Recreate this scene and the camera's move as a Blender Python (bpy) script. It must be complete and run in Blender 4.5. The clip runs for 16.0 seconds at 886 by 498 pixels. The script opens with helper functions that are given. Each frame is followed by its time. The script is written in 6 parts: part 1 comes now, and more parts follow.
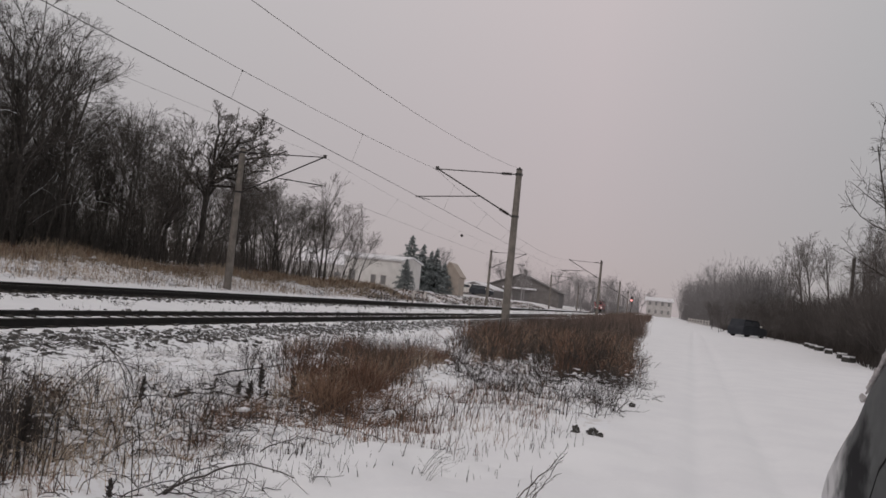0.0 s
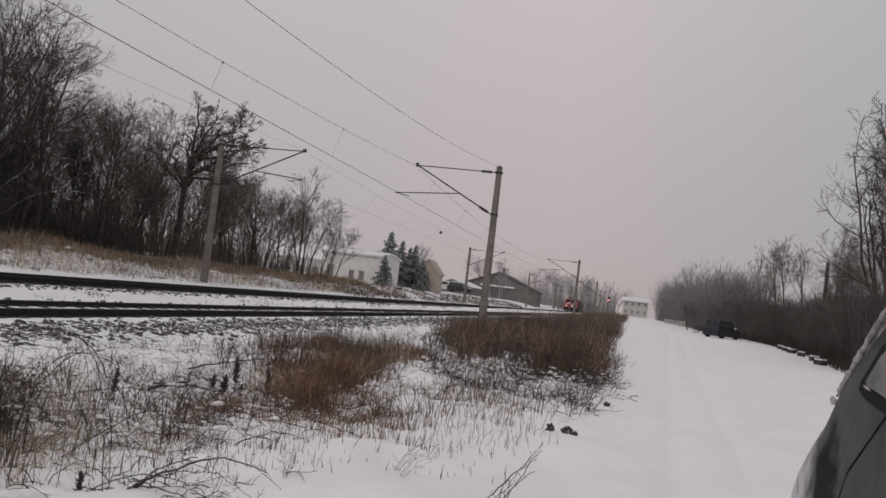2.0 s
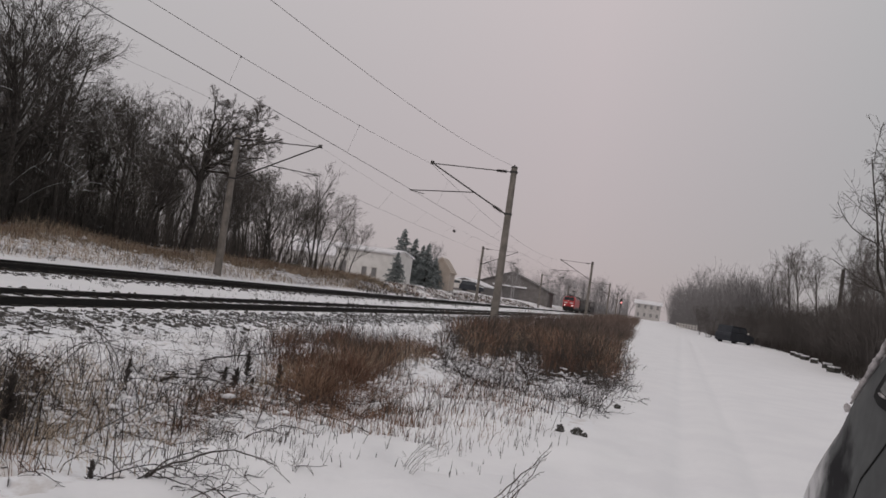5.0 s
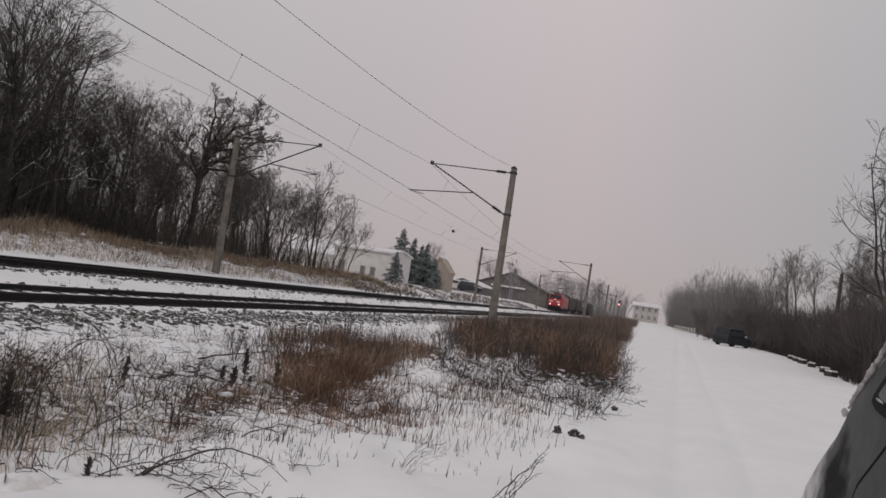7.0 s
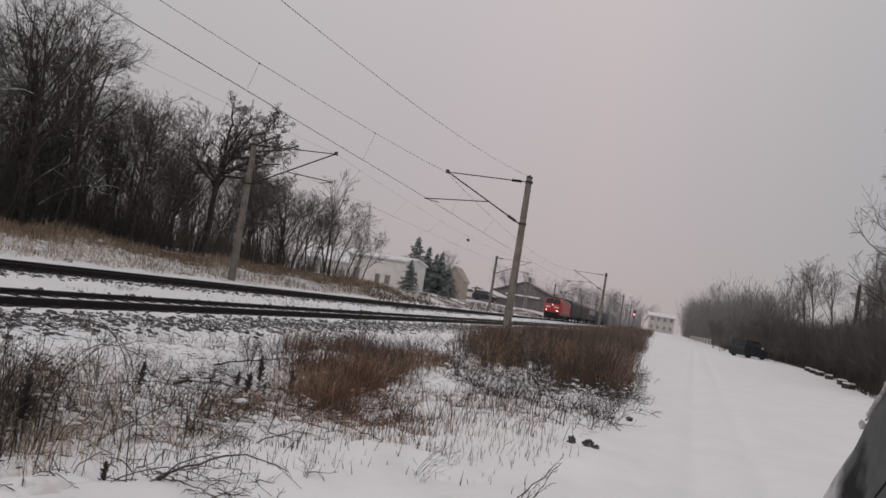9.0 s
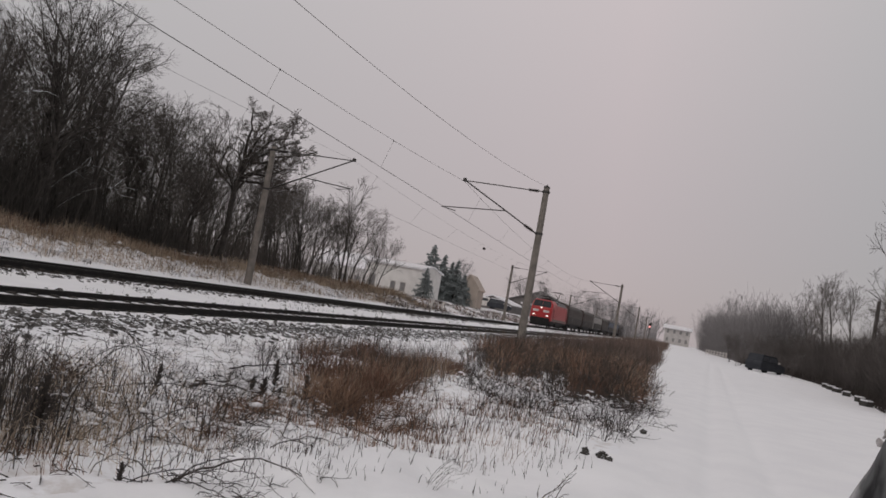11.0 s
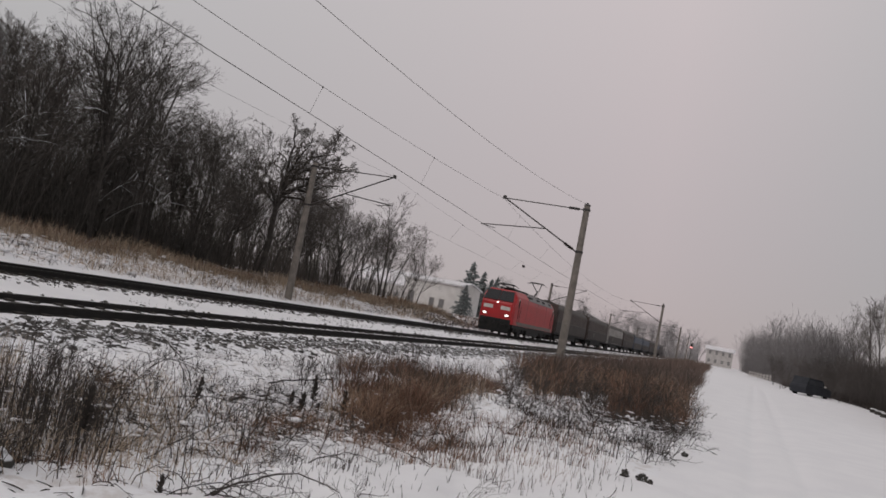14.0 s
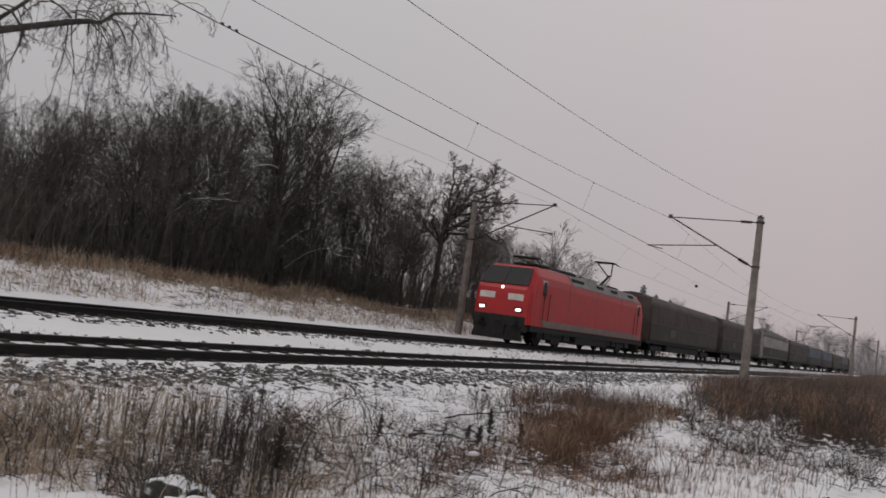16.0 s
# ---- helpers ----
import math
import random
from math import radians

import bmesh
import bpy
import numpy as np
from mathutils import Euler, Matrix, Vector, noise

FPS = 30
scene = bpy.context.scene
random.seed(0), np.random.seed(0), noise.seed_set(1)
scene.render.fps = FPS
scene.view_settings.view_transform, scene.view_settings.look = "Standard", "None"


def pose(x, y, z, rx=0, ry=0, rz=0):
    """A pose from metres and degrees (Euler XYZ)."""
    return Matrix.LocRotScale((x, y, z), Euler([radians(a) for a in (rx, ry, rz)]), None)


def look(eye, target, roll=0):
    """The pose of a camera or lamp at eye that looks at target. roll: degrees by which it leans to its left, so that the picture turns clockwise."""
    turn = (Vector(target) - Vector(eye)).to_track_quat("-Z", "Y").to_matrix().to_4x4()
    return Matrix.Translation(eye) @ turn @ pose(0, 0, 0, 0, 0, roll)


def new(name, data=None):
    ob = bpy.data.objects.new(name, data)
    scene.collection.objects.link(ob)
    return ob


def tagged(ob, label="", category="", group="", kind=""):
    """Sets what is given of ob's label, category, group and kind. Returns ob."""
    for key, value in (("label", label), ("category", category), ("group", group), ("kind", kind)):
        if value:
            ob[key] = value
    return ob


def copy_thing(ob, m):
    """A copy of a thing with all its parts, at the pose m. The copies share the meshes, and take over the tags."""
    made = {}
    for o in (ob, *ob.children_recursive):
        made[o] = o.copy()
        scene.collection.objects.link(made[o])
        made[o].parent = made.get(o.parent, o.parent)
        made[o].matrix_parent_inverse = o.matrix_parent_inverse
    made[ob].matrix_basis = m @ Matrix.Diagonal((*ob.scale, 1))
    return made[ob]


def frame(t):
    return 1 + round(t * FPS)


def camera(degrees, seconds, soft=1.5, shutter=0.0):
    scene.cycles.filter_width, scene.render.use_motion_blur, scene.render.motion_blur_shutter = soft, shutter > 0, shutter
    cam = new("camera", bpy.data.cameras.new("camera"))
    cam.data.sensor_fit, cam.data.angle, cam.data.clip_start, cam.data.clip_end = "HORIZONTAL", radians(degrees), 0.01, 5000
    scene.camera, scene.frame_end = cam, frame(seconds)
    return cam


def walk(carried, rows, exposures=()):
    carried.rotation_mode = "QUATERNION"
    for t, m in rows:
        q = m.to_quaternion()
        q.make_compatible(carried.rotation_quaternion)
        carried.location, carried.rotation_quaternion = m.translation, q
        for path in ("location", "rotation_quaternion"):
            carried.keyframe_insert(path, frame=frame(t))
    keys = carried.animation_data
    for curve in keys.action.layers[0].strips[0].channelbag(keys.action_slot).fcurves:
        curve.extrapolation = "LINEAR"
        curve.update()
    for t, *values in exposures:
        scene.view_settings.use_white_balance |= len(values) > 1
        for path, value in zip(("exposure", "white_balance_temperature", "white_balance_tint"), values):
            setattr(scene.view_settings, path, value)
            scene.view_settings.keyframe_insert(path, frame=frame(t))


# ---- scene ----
cam = camera(55.4, 16.0, soft=1.6, shutter=0.3)
# seconds, x, y, z, yaw, pitch, roll
ROWS = [
    (0, 0.000, -0.000, 1.650, 13.81, 3.05, -5.83),
    (0.5, 0.003, 0.009, 1.649, 13.22, 3.21, -5.81),
    (1, 0.009, 0.010, 1.645, 12.60, 3.14, -5.86),
    (1.5, 0.003, 0.006, 1.644, 12.30, 3.03, -6.12),
    (2, 0.003, 0.007, 1.650, 12.31, 3.00, -6.81),
    (2.5, 0.003, 0.005, 1.649, 12.31, 3.03, -6.87),
    (3, 0.001, -0.000, 1.646, 12.35, 2.90, -7.12),
    (3.5, 0.004, 0.008, 1.648, 12.35, 2.91, -7.30),
    (4, -0.004, 0.012, 1.646, 12.64, 2.82, -7.54),
    (6.5, -0.001, 0.004, 1.644, 13.23, 2.83, -8.69),
    (7, -0.008, 0.006, 1.647, 13.02, 2.81, -8.68),
    (7.5, -0.009, -0.007, 1.646, 13.46, 3.11, -8.85),
    (8, -0.007, -0.009, 1.645, 13.74, 3.15, -9.09),
    (8.5, -0.004, -0.003, 1.645, 13.89, 3.17, -8.96),
    (9, -0.008, -0.008, 1.644, 14.01, 3.24, -9.11),
    (11.5, -0.013, -0.034, 1.644, 15.19, 3.65, -10.37),
    (12, -0.012, -0.035, 1.646, 15.38, 3.67, -10.41),
    (12.5, -0.019, -0.027, 1.646, 15.88, 3.78, -10.65),
    (13, -0.017, -0.029, 1.647, 16.19, 3.81, -10.87),
    (13.5, -0.019, -0.029, 1.650, 16.66, 4.06, -10.88),
    (14, -0.021, -0.023, 1.647, 17.69, 4.28, -11.02),
    (14.5, -0.029, -0.018, 1.648, 19.24, 4.55, -10.85),
    (15, -0.035, -0.020, 1.649, 21.40, 4.59, -10.78),
    (15.5, -0.035, -0.019, 1.649, 25.13, 4.45, -9.49),
    (16, -0.013, -0.041, 1.656, 29.24, 4.45, -7.78),
]
walk(cam, [(t, pose(x, y, z, 90 + pitch, roll, yaw)) for t, x, y, z, yaw, pitch, roll in ROWS])

# ---- light ----
world = bpy.data.worlds.new("overcast_sky")
scene.world = world
world.use_nodes = True
wn, wl = world.node_tree.nodes, world.node_tree.links
wn.clear()
sky = wn.new("ShaderNodeTexSky")
sky.sky_type, sky.sun_disc = "NISHITA", False
sky.sun_elevation, sky.sun_rotation = radians(38), radians(200)
dim = wn.new("ShaderNodeVectorMath")
dim.operation = "SCALE"
dim.inputs["Scale"].default_value = 0.08
cloud = wn.new("ShaderNodeMix")
cloud.data_type = "RGBA"
cloud.inputs[0].default_value = 0.94
coords = wn.new("ShaderNodeTexCoord")
split = wn.new("ShaderNodeSeparateXYZ")
span = wn.new("ShaderNodeMapRange")
span.inputs[1].default_value, span.inputs[2].default_value = -1.0, 1.0
ramp = wn.new("ShaderNodeValToRGB")
stops = ramp.color_ramp.elements
stops[0].position, stops[0].color = 0.15, (0.49, 0.478, 0.482, 1)
stops[1].position, stops[1].color = 0.63, (0.43, 0.424, 0.428, 1)
middle = stops.new(0.46)
middle.color = (0.56, 0.494, 0.502, 1)
# the overcast is a little darker and pinker towards the horizon
rise = wn.new("ShaderNodeMapRange")
rise.inputs[1].default_value, rise.inputs[2].default_value = 0.0, 0.5
low = wn.new("ShaderNodeValToRGB")
low.color_ramp.elements[0].position, low.color_ramp.elements[0].color = 0.0, (0.825, 0.794, 0.8, 1)
low.color_ramp.elements[1].position, low.color_ramp.elements[1].color = 0.8, (1.085, 1.092, 1.084, 1)
veil = wn.new("ShaderNodeMix")
veil.data_type, veil.blend_type = "RGBA", "MULTIPLY"
veil.inputs[0].default_value = 1.0
back = wn.new("ShaderNodeBackground")
out = wn.new("ShaderNodeOutputWorld")
wl.new(coords.outputs["Generated"], split.inputs[0])
wl.new(split.outputs["X"], span.inputs[0])
wl.new(span.outputs[0], ramp.inputs[0])
wl.new(sky.outputs[0], dim.inputs[0])
wl.new(dim.outputs[0], cloud.inputs[6])
wl.new(ramp.outputs[0], cloud.inputs[7])
wl.new(split.outputs["Z"], rise.inputs[0])
wl.new(rise.outputs[0], low.inputs[0])
wl.new(cloud.outputs[2], veil.inputs[6])
wl.new(low.outputs[0], veil.inputs[7])
wl.new(veil.outputs[2], back.inputs[0])
wl.new(back.outputs[0], out.inputs[0])

sun = new("sun", bpy.data.lights.new("sun", "SUN"))
sun.data.energy, sun.data.angle, sun.data.color = 0.62, radians(40), (1.0, 0.96, 0.93)
sun.matrix_basis = look((0, 0, 50), (14, 38, 18))

# ---- materials ----
def material(name, a, b=None, scale=8.0, rough=0.8, metal=0.0, bump=0.2, fine=60.0, snow=0.0, spread=(0.4, 0.62), glow=None, island=0.0, object_tint=0.0):
    """Two colours mixed by a coarse and a fine noise, with relief; snow: how much snow lies on faces that look up."""
    m = bpy.data.materials.new(name)
    m.use_nodes = True
    n, l = m.node_tree.nodes, m.node_tree.links
    bsdf = n["Principled BSDF"]
    bsdf.inputs["Roughness"].default_value, bsdf.inputs["Metallic"].default_value = rough, metal
    b = b or tuple(c * 0.75 for c in a)
    tc = n.new("ShaderNodeTexCoord")
    big, small = n.new("ShaderNodeTexNoise"), n.new("ShaderNodeTexNoise")
    big.inputs["Scale"].default_value, big.inputs["Detail"].default_value = scale, 4
    small.inputs["Scale"].default_value, small.inputs["Detail"].default_value = fine, 3
    add = n.new("ShaderNodeMath")
    add.operation = "MULTIPLY_ADD"
    add.inputs[1].default_value = 0.35
    ramp = n.new("ShaderNodeValToRGB")
    e = ramp.color_ramp.elements
    e[0].position, e[0].color = spread[0] + 0.17, (*a, 1)
    e[1].position, e[1].color = spread[1] + 0.17, (*b, 1)
    l.new(tc.outputs["Object"], big.inputs["Vector"])
    l.new(tc.outputs["Object"], small.inputs["Vector"])
    l.new(small.outputs[0], add.inputs[0])
    l.new(big.outputs[0], add.inputs[2])
    l.new(add.outputs[0], ramp.inputs[0])
    colour = ramp.outputs[0]
    if island or object_tint:
        value = n.new("ShaderNodeHueSaturation")
        span = n.new("ShaderNodeMapRange")
        amount = island or object_tint
        span.inputs[3].default_value, span.inputs[4].default_value = 1 - amount, 1 + amount
        src = n.new("ShaderNodeNewGeometry").outputs["Random Per Island"] if island else n.new("ShaderNodeObjectInfo").outputs["Random"]
        l.new(src, span.inputs[0])
        l.new(span.outputs[0], value.inputs["Value"])
        l.new(colour, value.inputs["Color"])
        colour = value.outputs[0]
    if snow:
        geo, sep = n.new("ShaderNodeNewGeometry"), n.new("ShaderNodeSeparateXYZ")
        l.new(geo.outputs["Normal"], sep.inputs[0])
        up, lay = n.new("ShaderNodeMath"), n.new("ShaderNodeMapRange")
        up.operation = "MULTIPLY_ADD"
        up.inputs[1].default_value = 0.9
        l.new(big.outputs[0], up.inputs[0])
        l.new(sep.outputs["Z"], up.inputs[2])
        lay.inputs[1].default_value, lay.inputs[2].default_value = 1.42 - 0.8 * snow, 1.6 - 0.8 * snow
        l.new(up.outputs[0], lay.inputs[0])
        mix = n.new("ShaderNodeMix")
        mix.data_type = "RGBA"
        l.new(lay.outputs[0], mix.inputs[0])
        l.new(colour, mix.inputs[6])
        mix.inputs[7].default_value = (0.8, 0.81, 0.84, 1)
        colour = mix.outputs[2]
    l.new(colour, bsdf.inputs["Base Color"])
    if bump:
        relief = n.new("ShaderNodeBump")
        relief.inputs["Strength"].default_value, relief.inputs["Distance"].default_value = bump, 0.02
        l.new(add.outputs[0], relief.inputs["Height"])
        l.new(relief.outputs[0], bsdf.inputs["Normal"])
    if glow:
        bsdf.inputs["Emission Color"].default_value, bsdf.inputs["Emission Strength"].default_value = (*glow[0], 1), glow[1]
    return m


SNOW = material("snow", (0.85, 0.845, 0.86), (0.81, 0.805, 0.825), 0.9, 0.7, bump=0.22, fine=14)
FIELD = material("snow_over_dead_grass", (0.83, 0.83, 0.855), (0.64, 0.61, 0.6), 5.0, 0.8, bump=1.0, fine=22, spread=(0.5, 0.7))
BEDDING = material("snow_over_ballast", (0.8, 0.8, 0.83), (0.1, 0.095, 0.09), 5, 0.85, bump=1.0, fine=18, spread=(0.57, 0.63))
BANK = material("snowy_bank_soil", (0.8, 0.79, 0.81), (0.42, 0.34, 0.28), 4, 0.85, bump=0.9, fine=14, spread=(0.52, 0.66))
FOREST = material("forest_floor", (0.11, 0.085, 0.066), (0.56, 0.54, 0.54), 0.5, 0.9, bump=0.6, fine=5, spread=(0.42, 0.58))
STONE = material("ballast_stone", (0.07, 0.066, 0.062), (0.14, 0.13, 0.122), 6, 0.9, bump=0.4, snow=0.3, island=0.4)
RUST = material("rusty_rail_steel", (0.016, 0.013, 0.012), (0.01, 0.009, 0.008), 5, 0.9, bump=0.3)
RAILTOP = material("dull_rail_head", (0.03, 0.027, 0.025), (0.05, 0.046, 0.042), 9, 0.7, metal=0.2, bump=0.05)
SLEEPER = material("weathered_sleeper", (0.03, 0.025, 0.022), (0.055, 0.046, 0.04), 7, 0.9, bump=0.5, object_tint=0.3)
CONCRETE = material("spun_concrete_mast", (0.2, 0.175, 0.155), (0.135, 0.12, 0.105), 3, 0.85, bump=0.25)
STEEL = material("galvanised_steel_grey", (0.07, 0.065, 0.062), (0.045, 0.042, 0.04), 6, 0.6, metal=0.5, bump=0.1)
INSULATOR = material("brown_glazed_insulator", (0.025, 0.017, 0.014), None, 8, 0.3, bump=0.0)
WIRE = material("dark_copper_wire", (0.085, 0.078, 0.074), (0.06, 0.056, 0.053), 3, 0.6, metal=0.5, bump=0.0)
BARK = material("dark_wet_bark", (0.044, 0.038, 0.034), (0.078, 0.068, 0.061), 4, 0.9, bump=0.6, fine=30, snow=0.12, object_tint=0.3)
TWIG = material("bare_twigs", (0.058, 0.049, 0.044), (0.09, 0.077, 0.069), 3, 0.9, bump=0.0, snow=0.16, object_tint=0.3)
HEDGE_TWIG = material("grey_brown_hedge_twigs", (0.088, 0.076, 0.071), (0.135, 0.118, 0.111), 0.4, 0.9, bump=0.0, fine=2, snow=0.16, object_tint=0.25)
# distant twigs: the haze is put into their grey base colour
HAZE_TWIG = material("haze_greyed_twigs", (0.2, 0.185, 0.185), (0.28, 0.265, 0.265), 2, 0.9, bump=0.0, snow=0.3, object_tint=0.2)
# needles paled in base colour to stand for haze, with a little real snow
NEEDLE = material("haze_greyed_fir_needles", (0.17, 0.188, 0.188), (0.24, 0.258, 0.258), 3, 0.85, bump=0.3, snow=0.14)
REED = material("russet_dead_reed", (0.125, 0.068, 0.046), (0.23, 0.145, 0.098), 0.8, 0.9, bump=0.0, fine=3, snow=0.1, island=0.7)
FARREED = material("grey_brown_dead_reed", (0.1, 0.069, 0.056), (0.155, 0.112, 0.092), 0.6, 0.9, bump=0.0, fine=3, snow=0.12, island=0.5)
DEADLEAF = material("dark_brown_dead_leaf", (0.05, 0.03, 0.022), (0.09, 0.055, 0.04), 6, 0.85, bump=0.0, island=0.5)
THICKET = material("shaded_wet_saplings", (0.066, 0.058, 0.052), (0.096, 0.085, 0.077), 3, 0.9, bump=0.0, snow=0.1, island=0.3)
SNOWY_TWIG = material("snow_lined_branch", (0.05, 0.043, 0.038), (0.08, 0.07, 0.062), 4, 0.9, bump=0.0, snow=0.6)
STRAW = material("pale_dead_grass", (0.27, 0.205, 0.145), (0.4, 0.32, 0.245), 1.2, 0.9, bump=0.0, fine=6, island=0.45)
STALK = material("dark_dead_stalks", (0.03, 0.025, 0.023), (0.062, 0.05, 0.043), 2, 0.9, bump=0.0, snow=0.1, island=0.4)
RED = material("traffic_red_paint", (0.41, 0.015, 0.018), (0.33, 0.016, 0.019), 1.5, 0.42, bump=0.04, spread=(0.45, 0.7))
GRIME = material("grimy_grey_skirt_paint", (0.13, 0.115, 0.105), (0.19, 0.14, 0.125), 2.0, 0.7, bump=0.1)
ROOFGREY = material("grey_roof_paint", (0.15, 0.14, 0.14), (0.21, 0.19, 0.185), 1.5, 0.6, bump=0.1)
BLACK = material("black_running_gear", (0.007, 0.007, 0.007), (0.016, 0.014, 0.013), 4, 0.85, bump=0.3)
GLASS_GREY = material("dull_grey_window_glass", (0.2, 0.19, 0.19), (0.26, 0.25, 0.25), 2, 0.3, bump=0.0)
# grey base colour stands for the sky mirrored in the van's side glass
SKYGREY_GLASS = material("sky_grey_car_glass", (0.11, 0.115, 0.115), (0.2, 0.2, 0.2), 5, 0.25, bump=0.05)
TINTED = material("tinted_car_glass", (0.04, 0.043, 0.05), (0.06, 0.063, 0.07), 2, 0.35, bump=0.0)
GLASS_DARK = material("dark_window_glass", (0.012, 0.013, 0.015), None, 2, 0.08, bump=0.0)
OFFWHITE = material("dirty_white_paint", (0.62, 0.58, 0.55), (0.5, 0.46, 0.43), 3, 0.6, bump=0.05)
LAMP = material("lit_headlamp", (0.9, 0.88, 0.8), None, 2, 0.3, bump=0.0, glow=((1.0, 0.93, 0.9), 3))
SIGNAL = material("lit_red_signal", (0.6, 0.05, 0.05), None, 2, 0.3, bump=0.0, glow=((1.0, 0.3, 0.28), 4))
WAGON = material("grimy_brown_wagon_wall", (0.042, 0.027, 0.023), (0.066, 0.046, 0.04), 0.7, 0.75, bump=0.1, fine=9)
WAGONROOF = material("dull_grey_wagon_roof", (0.06, 0.05, 0.046), (0.085, 0.074, 0.068), 0.6, 0.75, bump=0.1, fine=9)
WAGONLOW = material("darker_wagon_panel", (0.03, 0.022, 0.02), (0.05, 0.038, 0.034), 0.8, 0.8, bump=0.1, fine=9)
WAGONPALE = material("faded_silver_wagon_wall", (0.33, 0.305, 0.29), (0.22, 0.2, 0.19), 0.7, 0.7, bump=0.1, fine=9)
WAGONBLUE = material("faded_blue_wagon_wall", (0.06, 0.07, 0.1), (0.09, 0.1, 0.13), 0.7, 0.7, bump=0.1, fine=9)
PLASTER = material("cream_plaster", (0.78, 0.75, 0.73), (0.7, 0.67, 0.65), 1.2, 0.9, bump=0.1)
DULLPLASTER = material("dull_grey_plaster", (0.52, 0.49, 0.475), (0.45, 0.425, 0.41), 1.2, 0.9, bump=0.1)
SAND = material("sand_coloured_plaster", (0.5, 0.42, 0.36), (0.44, 0.37, 0.32), 1.2, 0.9, bump=0.1)
DARKWALL = material("dark_shed_boards", (0.14, 0.125, 0.12), (0.18, 0.165, 0.16), 1.0, 0.9, bump=0.2)
TILEROOF = material("slate_roof", (0.12, 0.11, 0.108), (0.15, 0.14, 0.138), 1.0, 0.85, bump=0.3, snow=0.0)
SNOWROOF = material("snow_covered_roof", (0.78, 0.76, 0.78), (0.68, 0.66, 0.68), 0.8, 0.8, bump=0.2)
CARPAINT = material("blotched_grey_car_paint", (0.115, 0.119, 0.12), (0.072, 0.075, 0.077), 1.2, 0.6, metal=0.1, bump=0.015, fine=11, spread=(0.4, 0.66), snow=0.5)
RUBBER = material("black_rubber", (0.012, 0.012, 0.013), None, 6, 0.7, bump=0.1)
LOOSESNOW = material("wind_blown_snow", (0.82, 0.81, 0.83), (0.7, 0.68, 0.7), 9, 0.8, bump=0.6, fine=40)
CRUST = material("dirty_frozen_slush", (0.5, 0.47, 0.47), (0.26, 0.24, 0.24), 14, 0.7, bump=0.6, fine=50, spread=(0.42, 0.6))
RUBBER.node_tree.nodes["Principled BSDF"].inputs["Specular IOR Level"].default_value = 0.15
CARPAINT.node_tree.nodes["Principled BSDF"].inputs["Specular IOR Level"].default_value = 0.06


def ragged_blotch(m, centre, size, dark):
    """A blotch of another colour with a ragged edge, round a point of the thing."""
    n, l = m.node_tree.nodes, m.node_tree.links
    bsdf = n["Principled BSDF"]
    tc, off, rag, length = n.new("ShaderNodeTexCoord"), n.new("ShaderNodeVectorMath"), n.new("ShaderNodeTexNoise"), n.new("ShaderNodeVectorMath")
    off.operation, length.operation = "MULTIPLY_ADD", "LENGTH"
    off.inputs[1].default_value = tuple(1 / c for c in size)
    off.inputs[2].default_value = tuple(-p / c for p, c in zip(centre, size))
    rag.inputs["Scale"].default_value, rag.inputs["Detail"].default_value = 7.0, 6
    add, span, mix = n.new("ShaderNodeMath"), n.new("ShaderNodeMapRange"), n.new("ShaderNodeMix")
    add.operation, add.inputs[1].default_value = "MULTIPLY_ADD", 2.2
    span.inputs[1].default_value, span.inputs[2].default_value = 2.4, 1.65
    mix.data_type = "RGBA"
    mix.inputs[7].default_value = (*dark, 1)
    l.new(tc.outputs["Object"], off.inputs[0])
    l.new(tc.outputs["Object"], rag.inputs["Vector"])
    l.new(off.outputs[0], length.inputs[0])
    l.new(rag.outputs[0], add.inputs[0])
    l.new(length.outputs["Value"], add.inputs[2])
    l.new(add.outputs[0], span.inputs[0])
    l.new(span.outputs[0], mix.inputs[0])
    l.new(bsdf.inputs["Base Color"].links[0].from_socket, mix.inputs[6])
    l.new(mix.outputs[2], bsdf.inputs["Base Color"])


# a pale blotch on the wing, a near-black one behind it
ragged_blotch(CARPAINT, (0, 5.25, 0.9), (9, 0.6, 0.8), (0.62, 0.61, 0.62))
ragged_blotch(CARPAINT, (0, 4.4, 0.88), (9, 0.24, 0.3), (0.012, 0.012, 0.014))
BLUECAR = material("dark_blue_car_paint", (0.014, 0.016, 0.022), (0.024, 0.026, 0.033), 2, 0.7, bump=0.02, snow=0.0)


# ---- makers ----
def thing(name, label, category, group="", kind="", at=(0, 0, 0), rz=0.0):
    ob = new(name)
    ob.matrix_basis = pose(*at, 0, 0, rz)
    return tagged(ob, label, category, group, kind)


def mesh_of(name, verts, faces, mat):
    me = bpy.data.meshes.new(name)
    me.from_pydata(np.asarray(verts).tolist() if isinstance(verts, np.ndarray) else verts, [], faces.tolist() if isinstance(faces, np.ndarray) else faces)
    for m in (mat if isinstance(mat, (list, tuple)) else [mat]):
        me.materials.append(m)
    return me


def part(name, bm, mat, parent, label="", smooth=False):
    """Links a bmesh, or a mesh, as one object under a thing or a part."""
    if isinstance(bm, bpy.types.Mesh):
        me = bm
    else:
        me = bpy.data.meshes.new(name)
        bmesh.ops.recalc_face_normals(bm, faces=bm.faces)
        bm.to_mesh(me)
        bm.free()
        me.materials.append(mat)
    if smooth:
        me.shade_smooth()
    ob = new(name, me)
    ob.parent = parent
    if label:
        ob["label"] = label
    return ob


